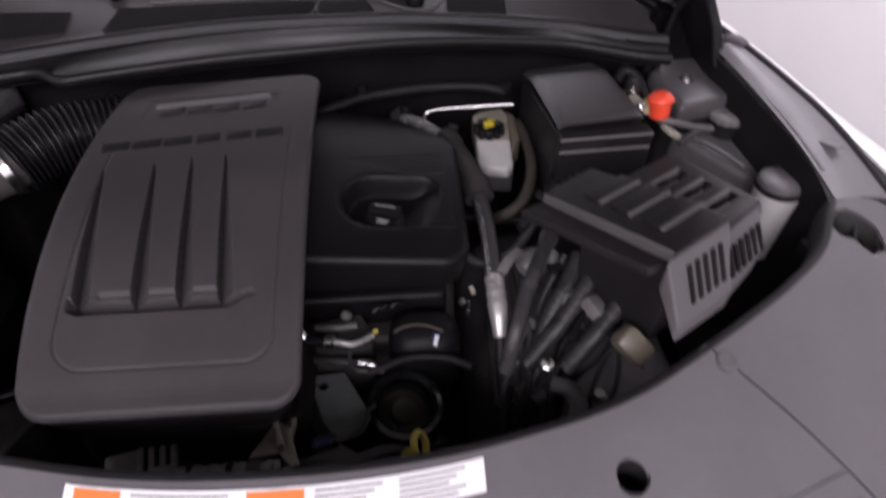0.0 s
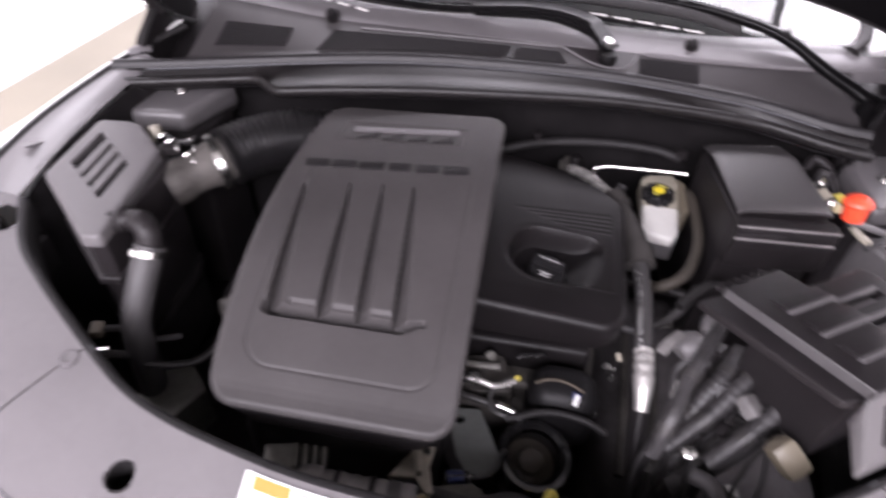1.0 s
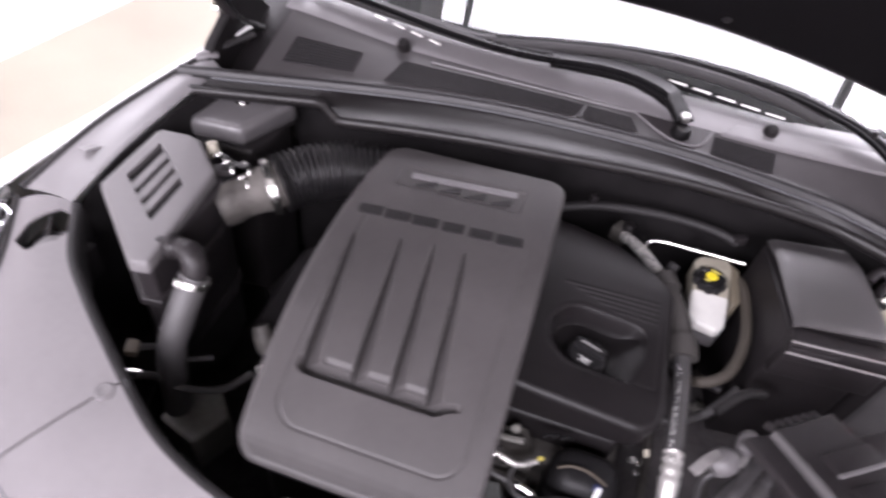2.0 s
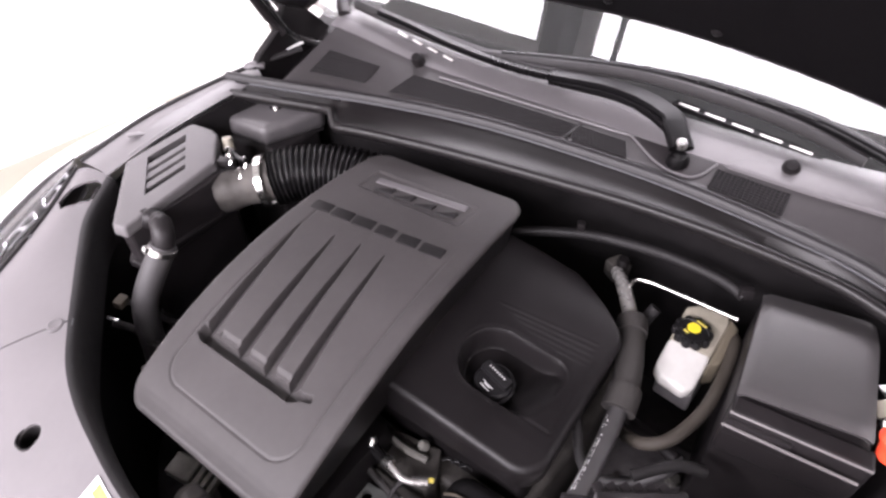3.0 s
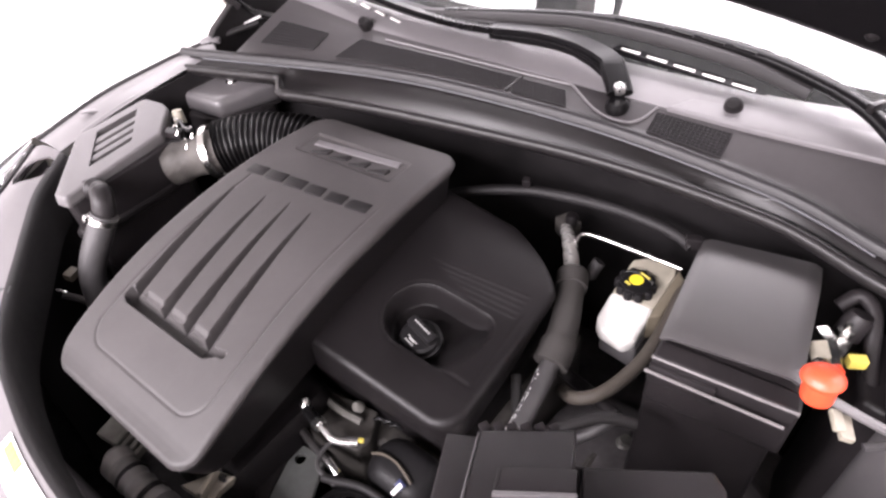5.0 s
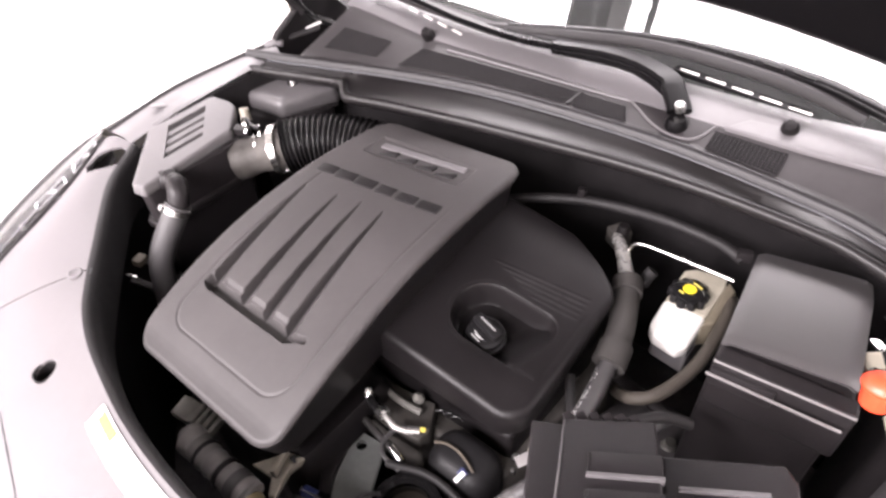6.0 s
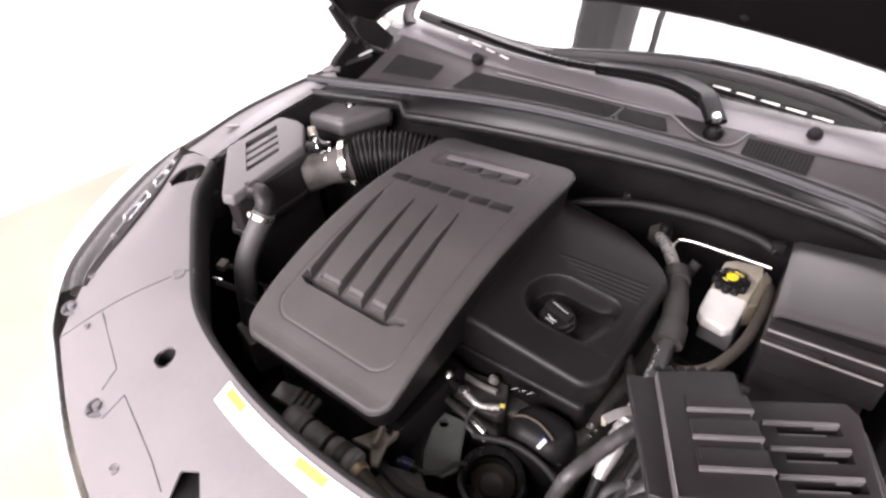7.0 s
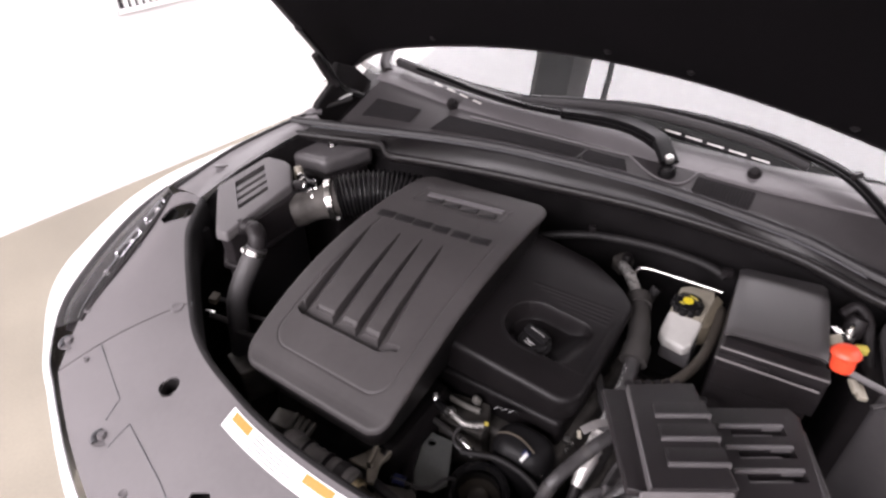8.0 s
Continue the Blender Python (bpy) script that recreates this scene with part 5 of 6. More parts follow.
part("hose", tube([(0.255, 0.68, 0.932), (0.26, 0.63, 0.92), (0.262, 0.575, 0.904), (0.261, 0.528, 0.895)], 0.0135, 16, 6), HOSE, ac, "grey hose with pale print")
hose_line = curve_points([(0.255, 0.68, 0.932), (0.26, 0.63, 0.92), (0.262, 0.575, 0.904), (0.261, 0.528, 0.895)], 16)
side_up = Vector((-0.62, -0.1, 0.78)).normalized()
rnd = random.Random(11)
for k in range(4, 46):
    for shift in (-0.002, 0.002):
        if rnd.random() < 0.3 + 0.01 * k:
            here = side_up * 0.0133 + Vector((0.78, 0, 0.62)) * shift - side_up * abs(shift) * 0.16
            part("print_bar", strap([hose_line[k] + here, hose_line[k].lerp(hose_line[k + 1], rnd.uniform(0.35, 0.8)) + here], rnd.uniform(0.0011, 0.002), 0.001, 1), WHITEPRINT, ac)
part("tag", box(0, 0, 0, 0.007, 0.014, 0.001, 0.0003, pose(0.228, 0.526, 0.876, 60, -12, 20)), BEIGE, ac, "pale paper tag")
part("ferrule", tube([(0.261, 0.53, 0.896), (0.261, 0.505, 0.89), (0.261, 0.475, 0.875), (0.261, 0.448, 0.856)], 0.0145, 16, 8, radii=lambda f: 1 + 0.07 * math.sin(f * 40) * (f < 0.55) - 0.3 * ss(0.55, 0.95, f)), PIPE, ac, "bright crimped ferrule")
part("lower_pipe", tube([(0.261, 0.45, 0.857), (0.262, 0.41, 0.81), (0.27, 0.36, 0.74)], 0.009, 10, 6), BLACK, ac)
part("valve", tube([(0.222, 0.855, 0.93), (0.226, 0.862, 0.945), (0.23, 0.868, 0.955)], 0.01, 10, 4), SEALRUBBER, ac)
hb = thing("heater_hose", (0.34, 0.75, 0.85), "brown-grey rubber heater hose", "hose")
part("hose", tube([(0.27, 0.69, 0.87), (0.3, 0.667, 0.905), (0.33, 0.68, 0.925), (0.352, 0.735, 0.938), (0.357, 0.8, 0.945), (0.352, 0.88, 0.945), (0.34, 0.93, 0.9)], 0.0092, 12, 8), BROWNHOSE, hb)
hr = thing("rear_hose", (0.12, 0.94, 0.95), "grey hose clipped along the bulkhead", "hose")
part("hose", tube([(-0.08, 0.862, 0.945), (-0.04, 0.885, 0.966), (0.035, 0.92, 0.978), (0.1, 0.945, 0.98), (0.2, 0.962, 0.981), (0.29, 0.96, 0.98), (0.335, 0.95, 0.974)], 0.009, 12, 8), RUBBER, hr)
part("clip", box(0, 0, 0, 0.022, 0.014, 0.02, 0.003, pose(0.335, 0.952, 0.982, 0, 0, 20)), BLACK, hr)
part("clip", box(0, 0, 0, 0.014, 0.014, 0.02, 0.003, pose(0.06, 0.935, 0.992, 0, 0, 20)), BLACK, hr)

# ---- fuse box ----
FU = Matrix(((0.84, -0.407, 0, 0.267), (0.544, 0.913, 0, 0.45), (0, 0, 1, 0), (0, 0, 0, 1)))
fb = thing("fuse_box", (0.4, 0.42, 0.95), "black fuse box with ribbed two-part lid", "fuse box")


def fz(v):
    return 1.108 + 0.33 * v


def gz(v):
    return 1.088 + 0.23 * v


def fpoly(pts):
    return [(u, -v) for u, v in pts]


def slat(u0, u1, v0, v1, z, high, r, mat, name, parent, lift=0.0):
    """A bar on the sloping lid: z gives the lid's height."""
    bm = prism(fpoly([(u0, v0), (u1, v0), (u1, v1), (u0, v1)]), lambda x, y: z(-y) - 0.006, lambda x, y: z(-y) + high + lift, r, 0.0, FU, 2)
    return part(name, bm, mat, parent)


lid_l = part("left_lid", prism(fpoly([(0.032, 0.004), (0.121, 0.0), (0.124, 0.2), (0.034, 0.2)]), lambda x, y: fz(-y) - 0.024, lambda x, y: fz(-y), 0.004, 0.0, FU), LIDPLASTIC, fb)
part("lid_flange", prism(fpoly([(0.0, 0.0), (0.034, 0.004), (0.036, 0.198), (0.012, 0.19)]), lambda x, y: fz(-y) - 0.024, lambda x, y: fz(-y) - 0.012, 0.003, 0.0, FU), LIDPLASTIC, lid_l)
# The bead's lighter grey paints in the highlight along the lid's edge.
part("edge_bead", prism(fpoly([(0.0315, 0.006), (0.0335, 0.006), (0.0355, 0.198), (0.0335, 0.198)]), lambda x, y: fz(-y) - 0.014, lambda x, y: fz(-y) + 0.0012, 0.001, 0.0, FU, 1), FACEPLASTIC, lid_l, "bead coloured lighter as a bright edge")
part("left_front", prism(fpoly([(0.022, 0.2), (0.122, 0.2), (0.11, 0.238), (0.024, 0.236)]), lambda x, y: 1.135 - 1.3 * max(0, -y - 0.2), lambda x, y: 1.172 - 1.7 * max(0, -y - 0.2), 0.004, 0.0, FU), FACEPLASTIC, fb, "grey vented front")
lid_r = part("right_lid", prism(fpoly([(0.128, 0.03), (0.242, 0.03), (0.25, 0.05), (0.232, 0.182), (0.13, 0.19)]), lambda x, y: gz(-y) - 0.03, lambda x, y: gz(-y), 0.004, 0.0, FU), LIDPLASTIC, fb)
part("right_front", prism(fpoly([(0.132, 0.19), (0.23, 0.182), (0.212, 0.214), (0.14, 0.224)]), lambda x, y: 1.09 - 1.2 * max(0, -y - 0.188), lambda x, y: 1.129 - 1.5 * max(0, -y - 0.188), 0.004, 0.0, FU), FACEPLASTIC, fb, "grey vented front")
part("side_skirt", prism(fpoly([(0.244, 0.04), (0.262, 0.06), (0.246, 0.18), (0.228, 0.19)]), 0.98, lambda x, y: gz(-y) - 0.012 - 0.5 * max(0, x - 0.245), 0.005, 0.0, FU), LIDPLASTIC, fb)
part("body", prism(fpoly([(0.1, 0.02), (0.24, 0.045), (0.215, 0.17), (0.12, 0.17)]), 0.93, 1.09, 0.006, -0.1, FU), BLACK, fb)
slots_r = []
for k in range(3):
    v = 0.077 + 0.0437 * k
    slat(0.058, 0.1235, v - 0.028, v, fz, 0.0032, 0.0012, LIDPLASTIC, "lid_ledge", lid_l)
    # Pale line painting the highlight on each ledge's front edge.
    slat(0.057, 0.1245, v - 0.0028, v + 0.0022, fz, 0.0046, 0.001, CAPGREY, "ledge_highlight", lid_l)
    slat(0.0575, 0.0605, v - 0.026, v, fz, 0.0038, 0.0008, LIDPLASTIC, "ledge_side", lid_l)
    w = 0.068 + 0.0375 * k
    slots_r.append(prism(fpoly([(0.156, w + 0.005), (0.222, w + 0.002), (0.222, w + 0.016), (0.156, w + 0.018)]), 1.05, 1.2, 0, 0.0, FU))
    slat(0.142, 0.221, w - 0.002, w + 0.0032, gz, 0.0045, 0.001, CAPGREY, "slot_bar", lid_r)
    slat(0.15, 0.206, w + 0.0125, w + 0.0165, gz, 0.002, 0.001, CAPGREY, "slot_bar", lid_r, -0.004)
cut(lid_r, slots_r)
for k in range(5):
    u = 0.05 + 0.0125 * k
    part("vent_slot", box(0, 0, 0, 0.006, 0.004, 0.04, 0.0008, FU @ Matrix.Translation((u, -0.2185, 1.1405)) @ pose(0, 0, 0, -30, 0, 0)), BULKHEAD, fb)
for k in range(6):
    u = 0.15 + 0.0125 * k
    part("vent_slot", box(0, 0, 0, 0.006, 0.004, 0.032, 0.0008, FU @ Matrix.Translation((u, -0.2075 + 0.09 * (u - 0.18), 1.1015)) @ pose(0, 0, 0, -33, 0, 0)), BULKHEAD, fb)
for k in range(6):
    part("hinge_tooth", box(0, 0, 0, 0.009, 0.012, 0.006, 0.001, FU @ pose(0.036 + 0.013 * k, 0.003, 1.1, 0, 0, 30)), BLACK, fb)

# ---- coolant and washer tanks ----
ct = thing("coolant_tank", (0.63, 0.68, 0.85), "dark grey coolant tank with round cap", "tank")
part("tank", prism([(0.612, 0.815), (0.612, 0.782), (0.7, 0.675), (0.748, 0.662), (0.755, 0.815)], 0.7, lambda x, y: 0.976 - 0.02 * ss(0.72, 0.66, y), 0.012, 0.04), TANKDARK, ct, angle=60)
part("collar", lathe([(0.024, -0.03), (0.0285, -0.012), (0.029, 0.012), (0.026, 0.015)], Matrix.Translation((0.704, 0.792, 0.985)), 28), BLACK, ct, "black cap collar")
cc = part("cap", lathe([(0, 0.026), (0.024, 0.026), (0.0305, 0.022), (0.0315, 0.014), (0.029, 0.012)], Matrix.Translation((0.704, 0.792, 0.985)), 28), LITGREY, ct, "round light grey cap")
for k in range(14):
    part("grip_rib", box(0.0312, 0, 0.018, 0.002, 0.004, 0.009, 0.0008, Matrix.Translation((0.704, 0.792, 0.985)) @ pose(0, 0, 0, 0, 0, 360 * k / 14)), CAPGREY, cc)
part("ridge", tube([(0.632, 0.775, 0.977), (0.668, 0.73, 0.976), (0.702, 0.69, 0.967)], 0.004, 8, 6), TANKDARK, ct)
part("tube", tube([(0.6, 0.735, 0.985), (0.63, 0.755, 0.992), (0.665, 0.768, 0.99)], 0.005, 8, 5), HOSE, ct)
wt = thing("washer_filler", (0.71, 0.6, 0.9), "milky white washer filler neck with grey lid", "filler neck")
part("neck", lathe([(0.03, -0.12), (0.034, -0.02), (0.0355, 0.0), (0.0355, 0.008)], Matrix.Translation((0.722, 0.618, 0.968)), 30), TANK, wt)
part("lid", lathe([(0, 0.026), (0.026, 0.025), (0.033, 0.02), (0.0355, 0.01), (0.0355, 0.004)], Matrix.Translation((0.723, 0.622, 0.972)) @ pose(0, 0, 0, 0, 0, 0), 30), CAPGREY, wt, "grey lid")
part("rim_ring", lathe([(0.033, 0.002), (0.0365, 0.003), (0.0372, 0.008), (0.0358, 0.012), (0.033, 0.011)], Matrix.Translation((0.723, 0.622, 0.972)), 30), BLACK, wt, "dark rim under the lid")
part("tab", box(0, 0, 0, 0.022, 0.018, 0.006, 0.002, pose(0.752, 0.648, 0.982, 0, 0, 40)), CAPGREY, wt)

# ---- engine and low parts ----
en = thing("engine_block", (-0.05, 0.6, 0.45), "grimy cast engine block with brackets", "engine")
part("block", prism([(-0.35, 0.5), (0.2, 0.5), (0.23, 0.85), (-0.35, 0.84)], 0.42, 0.8, 0.015), CASTING, en)
part("head", prism([(-0.33, 0.53), (0.19, 0.535), (0.2, 0.83), (-0.33, 0.82)], 0.79, 0.86, 0.012), DARK, en)
part("manifold", shell(-0.3, -0.01, 0.31, 0.52, 30, 20, 0.04, lambda x, y: 0.87 + 0.012 * math.cos(x * 70), 0.6, 0.03), DARK, en)
plate = part("bracket_plate", prism([(-0.023, 0.431), (0.031, 0.437), (0.07, 0.361), (0.058, 0.335), (0.024, 0.328), (0.006, 0.352)], 0.8, 0.81, 0.003), PLATE, en, "grey metal bracket plate")
cut(plate, [lathe([(0.0085, -0.03), (0.0085, 0.03)], Matrix.Translation((0.001, 0.414, 0.805)), 20, True)])
part("plate_side", prism([(-0.023, 0.431), (0.006, 0.352), (0.024, 0.328), (0.004, 0.322), (-0.016, 0.35), (-0.036, 0.43)], 0.72, lambda x, y: 0.816, 0.004), BLACK, en)
part("front_casting", prism([(-0.047, 0.512), (0.055, 0.53), (0.075, 0.49), (0.072, 0.466), (0.03, 0.452), (-0.024, 0.45), (-0.05, 0.48)], 0.72, lambda x, y: 0.832 + 0.006 * math.sin(x * 60), 0.005), CASTING, en, "dull grey casting")
part("casting_rib", tube([(-0.03, 0.5, 0.837), (0.01, 0.495, 0.84), (0.05, 0.5, 0.838)], 0.006, 8, 6), DULLCAST, en)
part("side_cover", shell(-0.44, -0.3, 0.54, 0.76, 14, 22, 0.03, lambda x, y: 0.84, 0.6, 0.012), DARK, en)
part("lower_bracket", prism([(-0.03, 0.25), (0.045, 0.262), (0.06, 0.3), (0.03, 0.318), (-0.02, 0.3)], 0.79, lambda x, y: 0.812 + 0.1 * (y - 0.28), 0.004), DULLCAST, en, "dull grey lower bracket")
part("lower_pipe", tube([(-0.06, 0.3, 0.8), (-0.01, 0.285, 0.825), (0.04, 0.28, 0.828), (0.09, 0.3, 0.82), (0.12, 0.31, 0.79)], 0.009, 10, 6), HOSE, en)
tb = thing("throttle_body", (0.12, 0.42, 0.75), "black round throttle body with ring and hoses", "throttle body")
RING = Matrix.Translation((0.119, 0.381, 0.802)) @ pose(0, 0, 0, 10, 6, 0)
part("ring", lathe([(0.04, -0.004), (0.046, 0.002), (0.053, 0.0), (0.056, -0.008), (0.056, -0.06), (0.038, -0.06), (0.038, -0.014)], RING, 36), GLOSSBLACK, tb)
part("core", lathe([(0, -0.03), (0.012, -0.03), (0.018, -0.026), (0.022, -0.034), (0.038, -0.04), (0.038, -0.06)], RING, 28), BROWNHOSE, tb, "brown-black core")
dome = part("motor_cover", shell(0.098, 0.206, 0.436, 0.518, 30, 24, 0.034, lambda x, y: 0.862 - 3.2 * (x - 0.15) ** 2 - 5 * (y - 0.482) ** 2, 0.75, 0.024), CAPMATTE, tb, "black motor cover")
# Lighter than the cover so that it draws the curved highlight line.
part("rib", tube([(0.106, 0.466, 0.858), (0.122, 0.472, 0.863), (0.143, 0.4725, 0.865), (0.162, 0.468, 0.864), (0.178, 0.462, 0.86)], 0.0022, 8, 8), TAN, dome)
part("paint_mark", box(0, 0, 0, 0.006, 0.017, 0.0012, 0.0004, pose(0.167, 0.446, 0.8595, 22, 10, -12)), WHITEPRINT, dome, "white paint mark")
part("blue_mark", box(0, 0, 0, 0.012, 0.011, 0.0008, 0.0003, pose(0.167, 0.4525, 0.8602, 20, 10, -12)), BLUE, dome)
part("hose", tube([(0.068, 0.405, 0.845), (0.09, 0.412, 0.848), (0.119, 0.424, 0.848), (0.15, 0.428, 0.846), (0.185, 0.425, 0.842), (0.215, 0.418, 0.83)], 0.0058, 12, 8), RUBBER, tb, "black hose")
part("pipe", tube([(-0.02, 0.442, 0.836), (0.01, 0.434, 0.842), (0.037, 0.429, 0.842), (0.062, 0.425, 0.84), (0.085, 0.42, 0.835)], 0.006, 12, 8), LOOM, tb)
part("pipe_end", tube([(0.055, 0.427, 0.843), (0.068, 0.424, 0.842), (0.08, 0.421, 0.84)], 0.0066, 10, 4), STEEL, tb)
for x, y, z, r in ((0.212, 0.515, 0.862, 0.006), (0.219, 0.498, 0.858, 0.005), (0.222, 0.513, 0.86, 0.004), (0.2, 0.445, 0.835, 0.0025)):
    part("bolt", lathe([(0, r), (r * 0.7, r * 0.75), (r, 0), (r * 0.8, -r)], Matrix.Translation((x, y, z)), 12), STEEL, tb)
fr = thing("fuel_rail_fitting", (0.0, 0.48, 0.82), "bright metal fuel rail fitting with brass collar", "fitting")
part("cap", lathe([(0, 0.009), (0.006, 0.007), (0.008, 0.0), (0.0065, -0.007)], aim((-0.026, 0.466, 0.864), (-0.5, 0.6, 0.6)), 14), STEEL, fr)
part("body", tube([(-0.02, 0.462, 0.858), (-0.01, 0.459, 0.857), (0.004, 0.457, 0.857)], 0.009, 12, 4), GLOSSBLACK, fr)
part("collar", lathe([(0.0075, -0.008), (0.0105, -0.005), (0.0105, 0.005), (0.0075, 0.008)], aim((0.013, 0.455, 0.859), (0.9, -0.15, 0)), 16), STEEL, fr, "bright collar")
part("pipe", tube([(0.02, 0.454, 0.859), (0.034, 0.451, 0.858), (0.044, 0.45, 0.856), (0.058, 0.456, 0.853), (0.075, 0.468, 0.851)], 0.0048, 10, 6), PIPE, fr)
part("yellow_clip", box(0, 0, 0, 0.008, 0.006, 0.006, 0.0015, pose(0.079, 0.472, 0.855, 0, 10, 30)), YELLOWPLASTIC, fr, "yellow clip")
part("wire", tube([(0.076, 0.474, 0.852), (0.06, 0.463, 0.853), (0.047, 0.452, 0.852), (0.042, 0.437, 0.85), (0.045, 0.42, 0.848), (0.058, 0.409, 0.848), (0.09, 0.407, 0.846)], 0.0034, 8, 8), HOSE, fr)
for x, y, z, a in ((0.084, 0.508, 0.862, 30), (0.111, 0.512, 0.866, -20), (0.096, 0.513, 0.86, 60)):
    part("clip", strap([(x - 0.009, y - 0.004, z), (x, y + 0.002, z + 0.004), (x + 0.009, y + 0.003, z - 0.002)], 0.005, 0.0025, 3), GLOSSBLACK, fr)
part("round_bolt", lathe([(0, 0.008), (0.005, 0.0075), (0.0085, 0.003), (0.0085, -0.006)], aim((0.034, 0.512, 0.848), (-0.2, -0.5, 0.8)), 14), DULLCAST, fr)
rh = thing("radiator_hose", (-0.1, 0.25, 0.85), "grey ribbed radiator hose along the panel", "hose")
part("hose", tube([(-0.185, 0.256, 0.862), (-0.16, 0.25, 0.866), (-0.12, 0.249, 0.867), (-0.08, 0.25, 0.865), (-0.035, 0.252, 0.86)], 0.0205, 18, 16, radii=lambda f: 1 + 0.05 * math.sin(f * 60) - 0.12 * (f < 0.06)), SLEEVE, rh, "grey ribbed sleeve")
part("pipe", tube([(-0.04, 0.25, 0.86), (-0.01, 0.243, 0.861), (0.036, 0.236, 0.858), (0.1, 0.226, 0.85), (0.16, 0.218, 0.838)], 0.0125, 14, 8), BRONZE, rh, "bronze-toned pipe")
part("collar", lathe([(0.0128, -0.007), (0.0165, -0.005), (0.0165, 0.005), (0.0128, 0.007)], aim((-0.026, 0.247, 0.861), (1, -0.2, 0)), 18), BRASS, rh, "brass collar")
for x, wide, mat in ((-0.166, 0.011, LITGREY), (-0.136, 0.004, DARK), (-0.09, 0.004, DARK), (-0.062, 0.009, HOSE), (-0.045, 0.005, LITGREY)):
    part("band", lathe([(0.0208, -wide), (0.0228, -wide * 0.8), (0.0228, wide * 0.8), (0.0208, wide)], aim((x, 0.25, 0.866 - 0.06 * max(0, x + 0.1)), (1, 0.02, -0.05)), 24), mat, rh, "clamp band round the hose")
cb = thing("cable_bracket", (-0.21, 0.27, 0.85), "grey-brown comb-shaped cable bracket", "bracket")
part("plate", prism([(-0.236, 0.256), (-0.244, 0.288), (-0.205, 0.297), (-0.195, 0.262)], 0.858, 0.872, 0.003), DULLCAST, cb)
for k in range(4):
    x = -0.2 + 0.0125 * k
    part("finger", prism([(x, 0.263 + 0.001 * k), (x - 0.008, 0.296 + 0.001 * k), (x - 0.001, 0.298 + 0.001 * k), (x + 0.007, 0.265 + 0.001 * k)], 0.858, 0.874 - 0.001 * k, 0.002), DULLCAST, cb)
rm = thing("sensor_mount", (-0.05, 0.29, 0.84), "dull tan angular bracket with blue sensor plug", "mount")
part("bracket", prism([(-0.078, 0.282), (-0.05, 0.325), (-0.022, 0.334), (-0.026, 0.308), (-0.014, 0.272), (-0.024, 0.267), (-0.04, 0.287)], 0.846, lambda x, y: 0.858 + 0.1 * (y - 0.29), 0.003), DULLTAN, rm, "dull tan bracket")
part("bracket_web", prism([(-0.04, 0.287), (-0.05, 0.325), (-0.044, 0.326), (-0.032, 0.29)], 0.85, 0.874, 0.002), DULLTAN, rm)
part("bolt", lathe([(0, 0.006), (0.005, 0.0055), (0.006, 0.0)], Matrix.Translation((-0.032, 0.322, 0.862)), 12), STEEL, rm)
part("plug", tube([(-0.004, 0.306, 0.834), (0.012, 0.31, 0.834), (0.028, 0.313, 0.832)], 0.0085, 10, 4), GLOSSBLACK, rm)
part("plug_band", tube([(0.0, 0.3065, 0.8355), (0.01, 0.309, 0.8355), (0.02, 0.311, 0.8345)], 0.0089, 10, 4), BLUE, rm, "dark blue band")
part("pin", strap([(0.0, 0.304, 0.843), (0.018, 0.3085, 0.843), (0.036, 0.314, 0.84)], 0.003, 0.002, 3), STEEL, rm)
part("wire", tube([(0.03, 0.313, 0.832), (0.045, 0.317, 0.832), (0.062, 0.332, 0.832), (0.067, 0.355, 0.828), (0.075, 0.375, 0.81)], 0.0032, 8, 6), HOSE, rm)
ds = thing("dipstick", (0.135, 0.28, 0.8), "yellow oil dipstick ring handle", "dipstick")
m = Matrix.Translation((0.135, 0.277, 0.87)) @ pose(0, 0, 0, 70, 0, 70)
ringp = [m @ Vector((0.013 * math.cos(a * 0.5236), 0.019 * math.sin(a * 0.5236), 0)) for a in range(13)]
part("ring", tube(ringp, 0.0045, 10, 4), YELLOWPLASTIC, ds)
part("stem", tube([(0.128, 0.28, 0.852), (0.118, 0.29, 0.83), (0.11, 0.31, 0.76)], 0.006, 8, 4), YELLOWPLASTIC, ds)
# cable looms below the fuse box
wl = thing("wiring_loom", (0.36, 0.45, 0.8), "bundle of black ribbed wiring looms", "wiring")
rnd = random.Random(4)
TRUNKS = [((0.243, 0.328, 0.945), (0.254, 0.347, 0.995), (0.273, 0.393, 1.012), (0.295, 0.432, 1.03), (0.32, 0.478, 1.036)), ((0.285, 0.385, 0.87), (0.339, 0.425, 0.912), (0.376, 0.46, 0.942), (0.408, 0.493, 0.962)), ((0.334, 0.365, 0.882), (0.384, 0.4, 0.922), (0.428, 0.438, 0.952), (0.459, 0.46, 0.967)), ((0.3, 0.395, 0.86), (0.325, 0.44, 0.905), (0.352, 0.47, 0.935), (0.378, 0.51, 0.955))]
for p in TRUNKS:
    trunk = part("trunk", tube(p, 0.0096 if p is TRUNKS[0] else 0.0122, 12, 14, radii=lambda f: 1 + 0.055 * math.sin(f * 170)), LOOMGREY, wl, "ribbed dark grey loom sleeve")
    path = curve_points(p, 10)
    for k in (7, 21):
        part("tape_band", tube([path[k], path[k + 1], path[k + 2]], 0.0106 if p is TRUNKS[0] else 0.0133, 10, 2), LOOM, trunk)
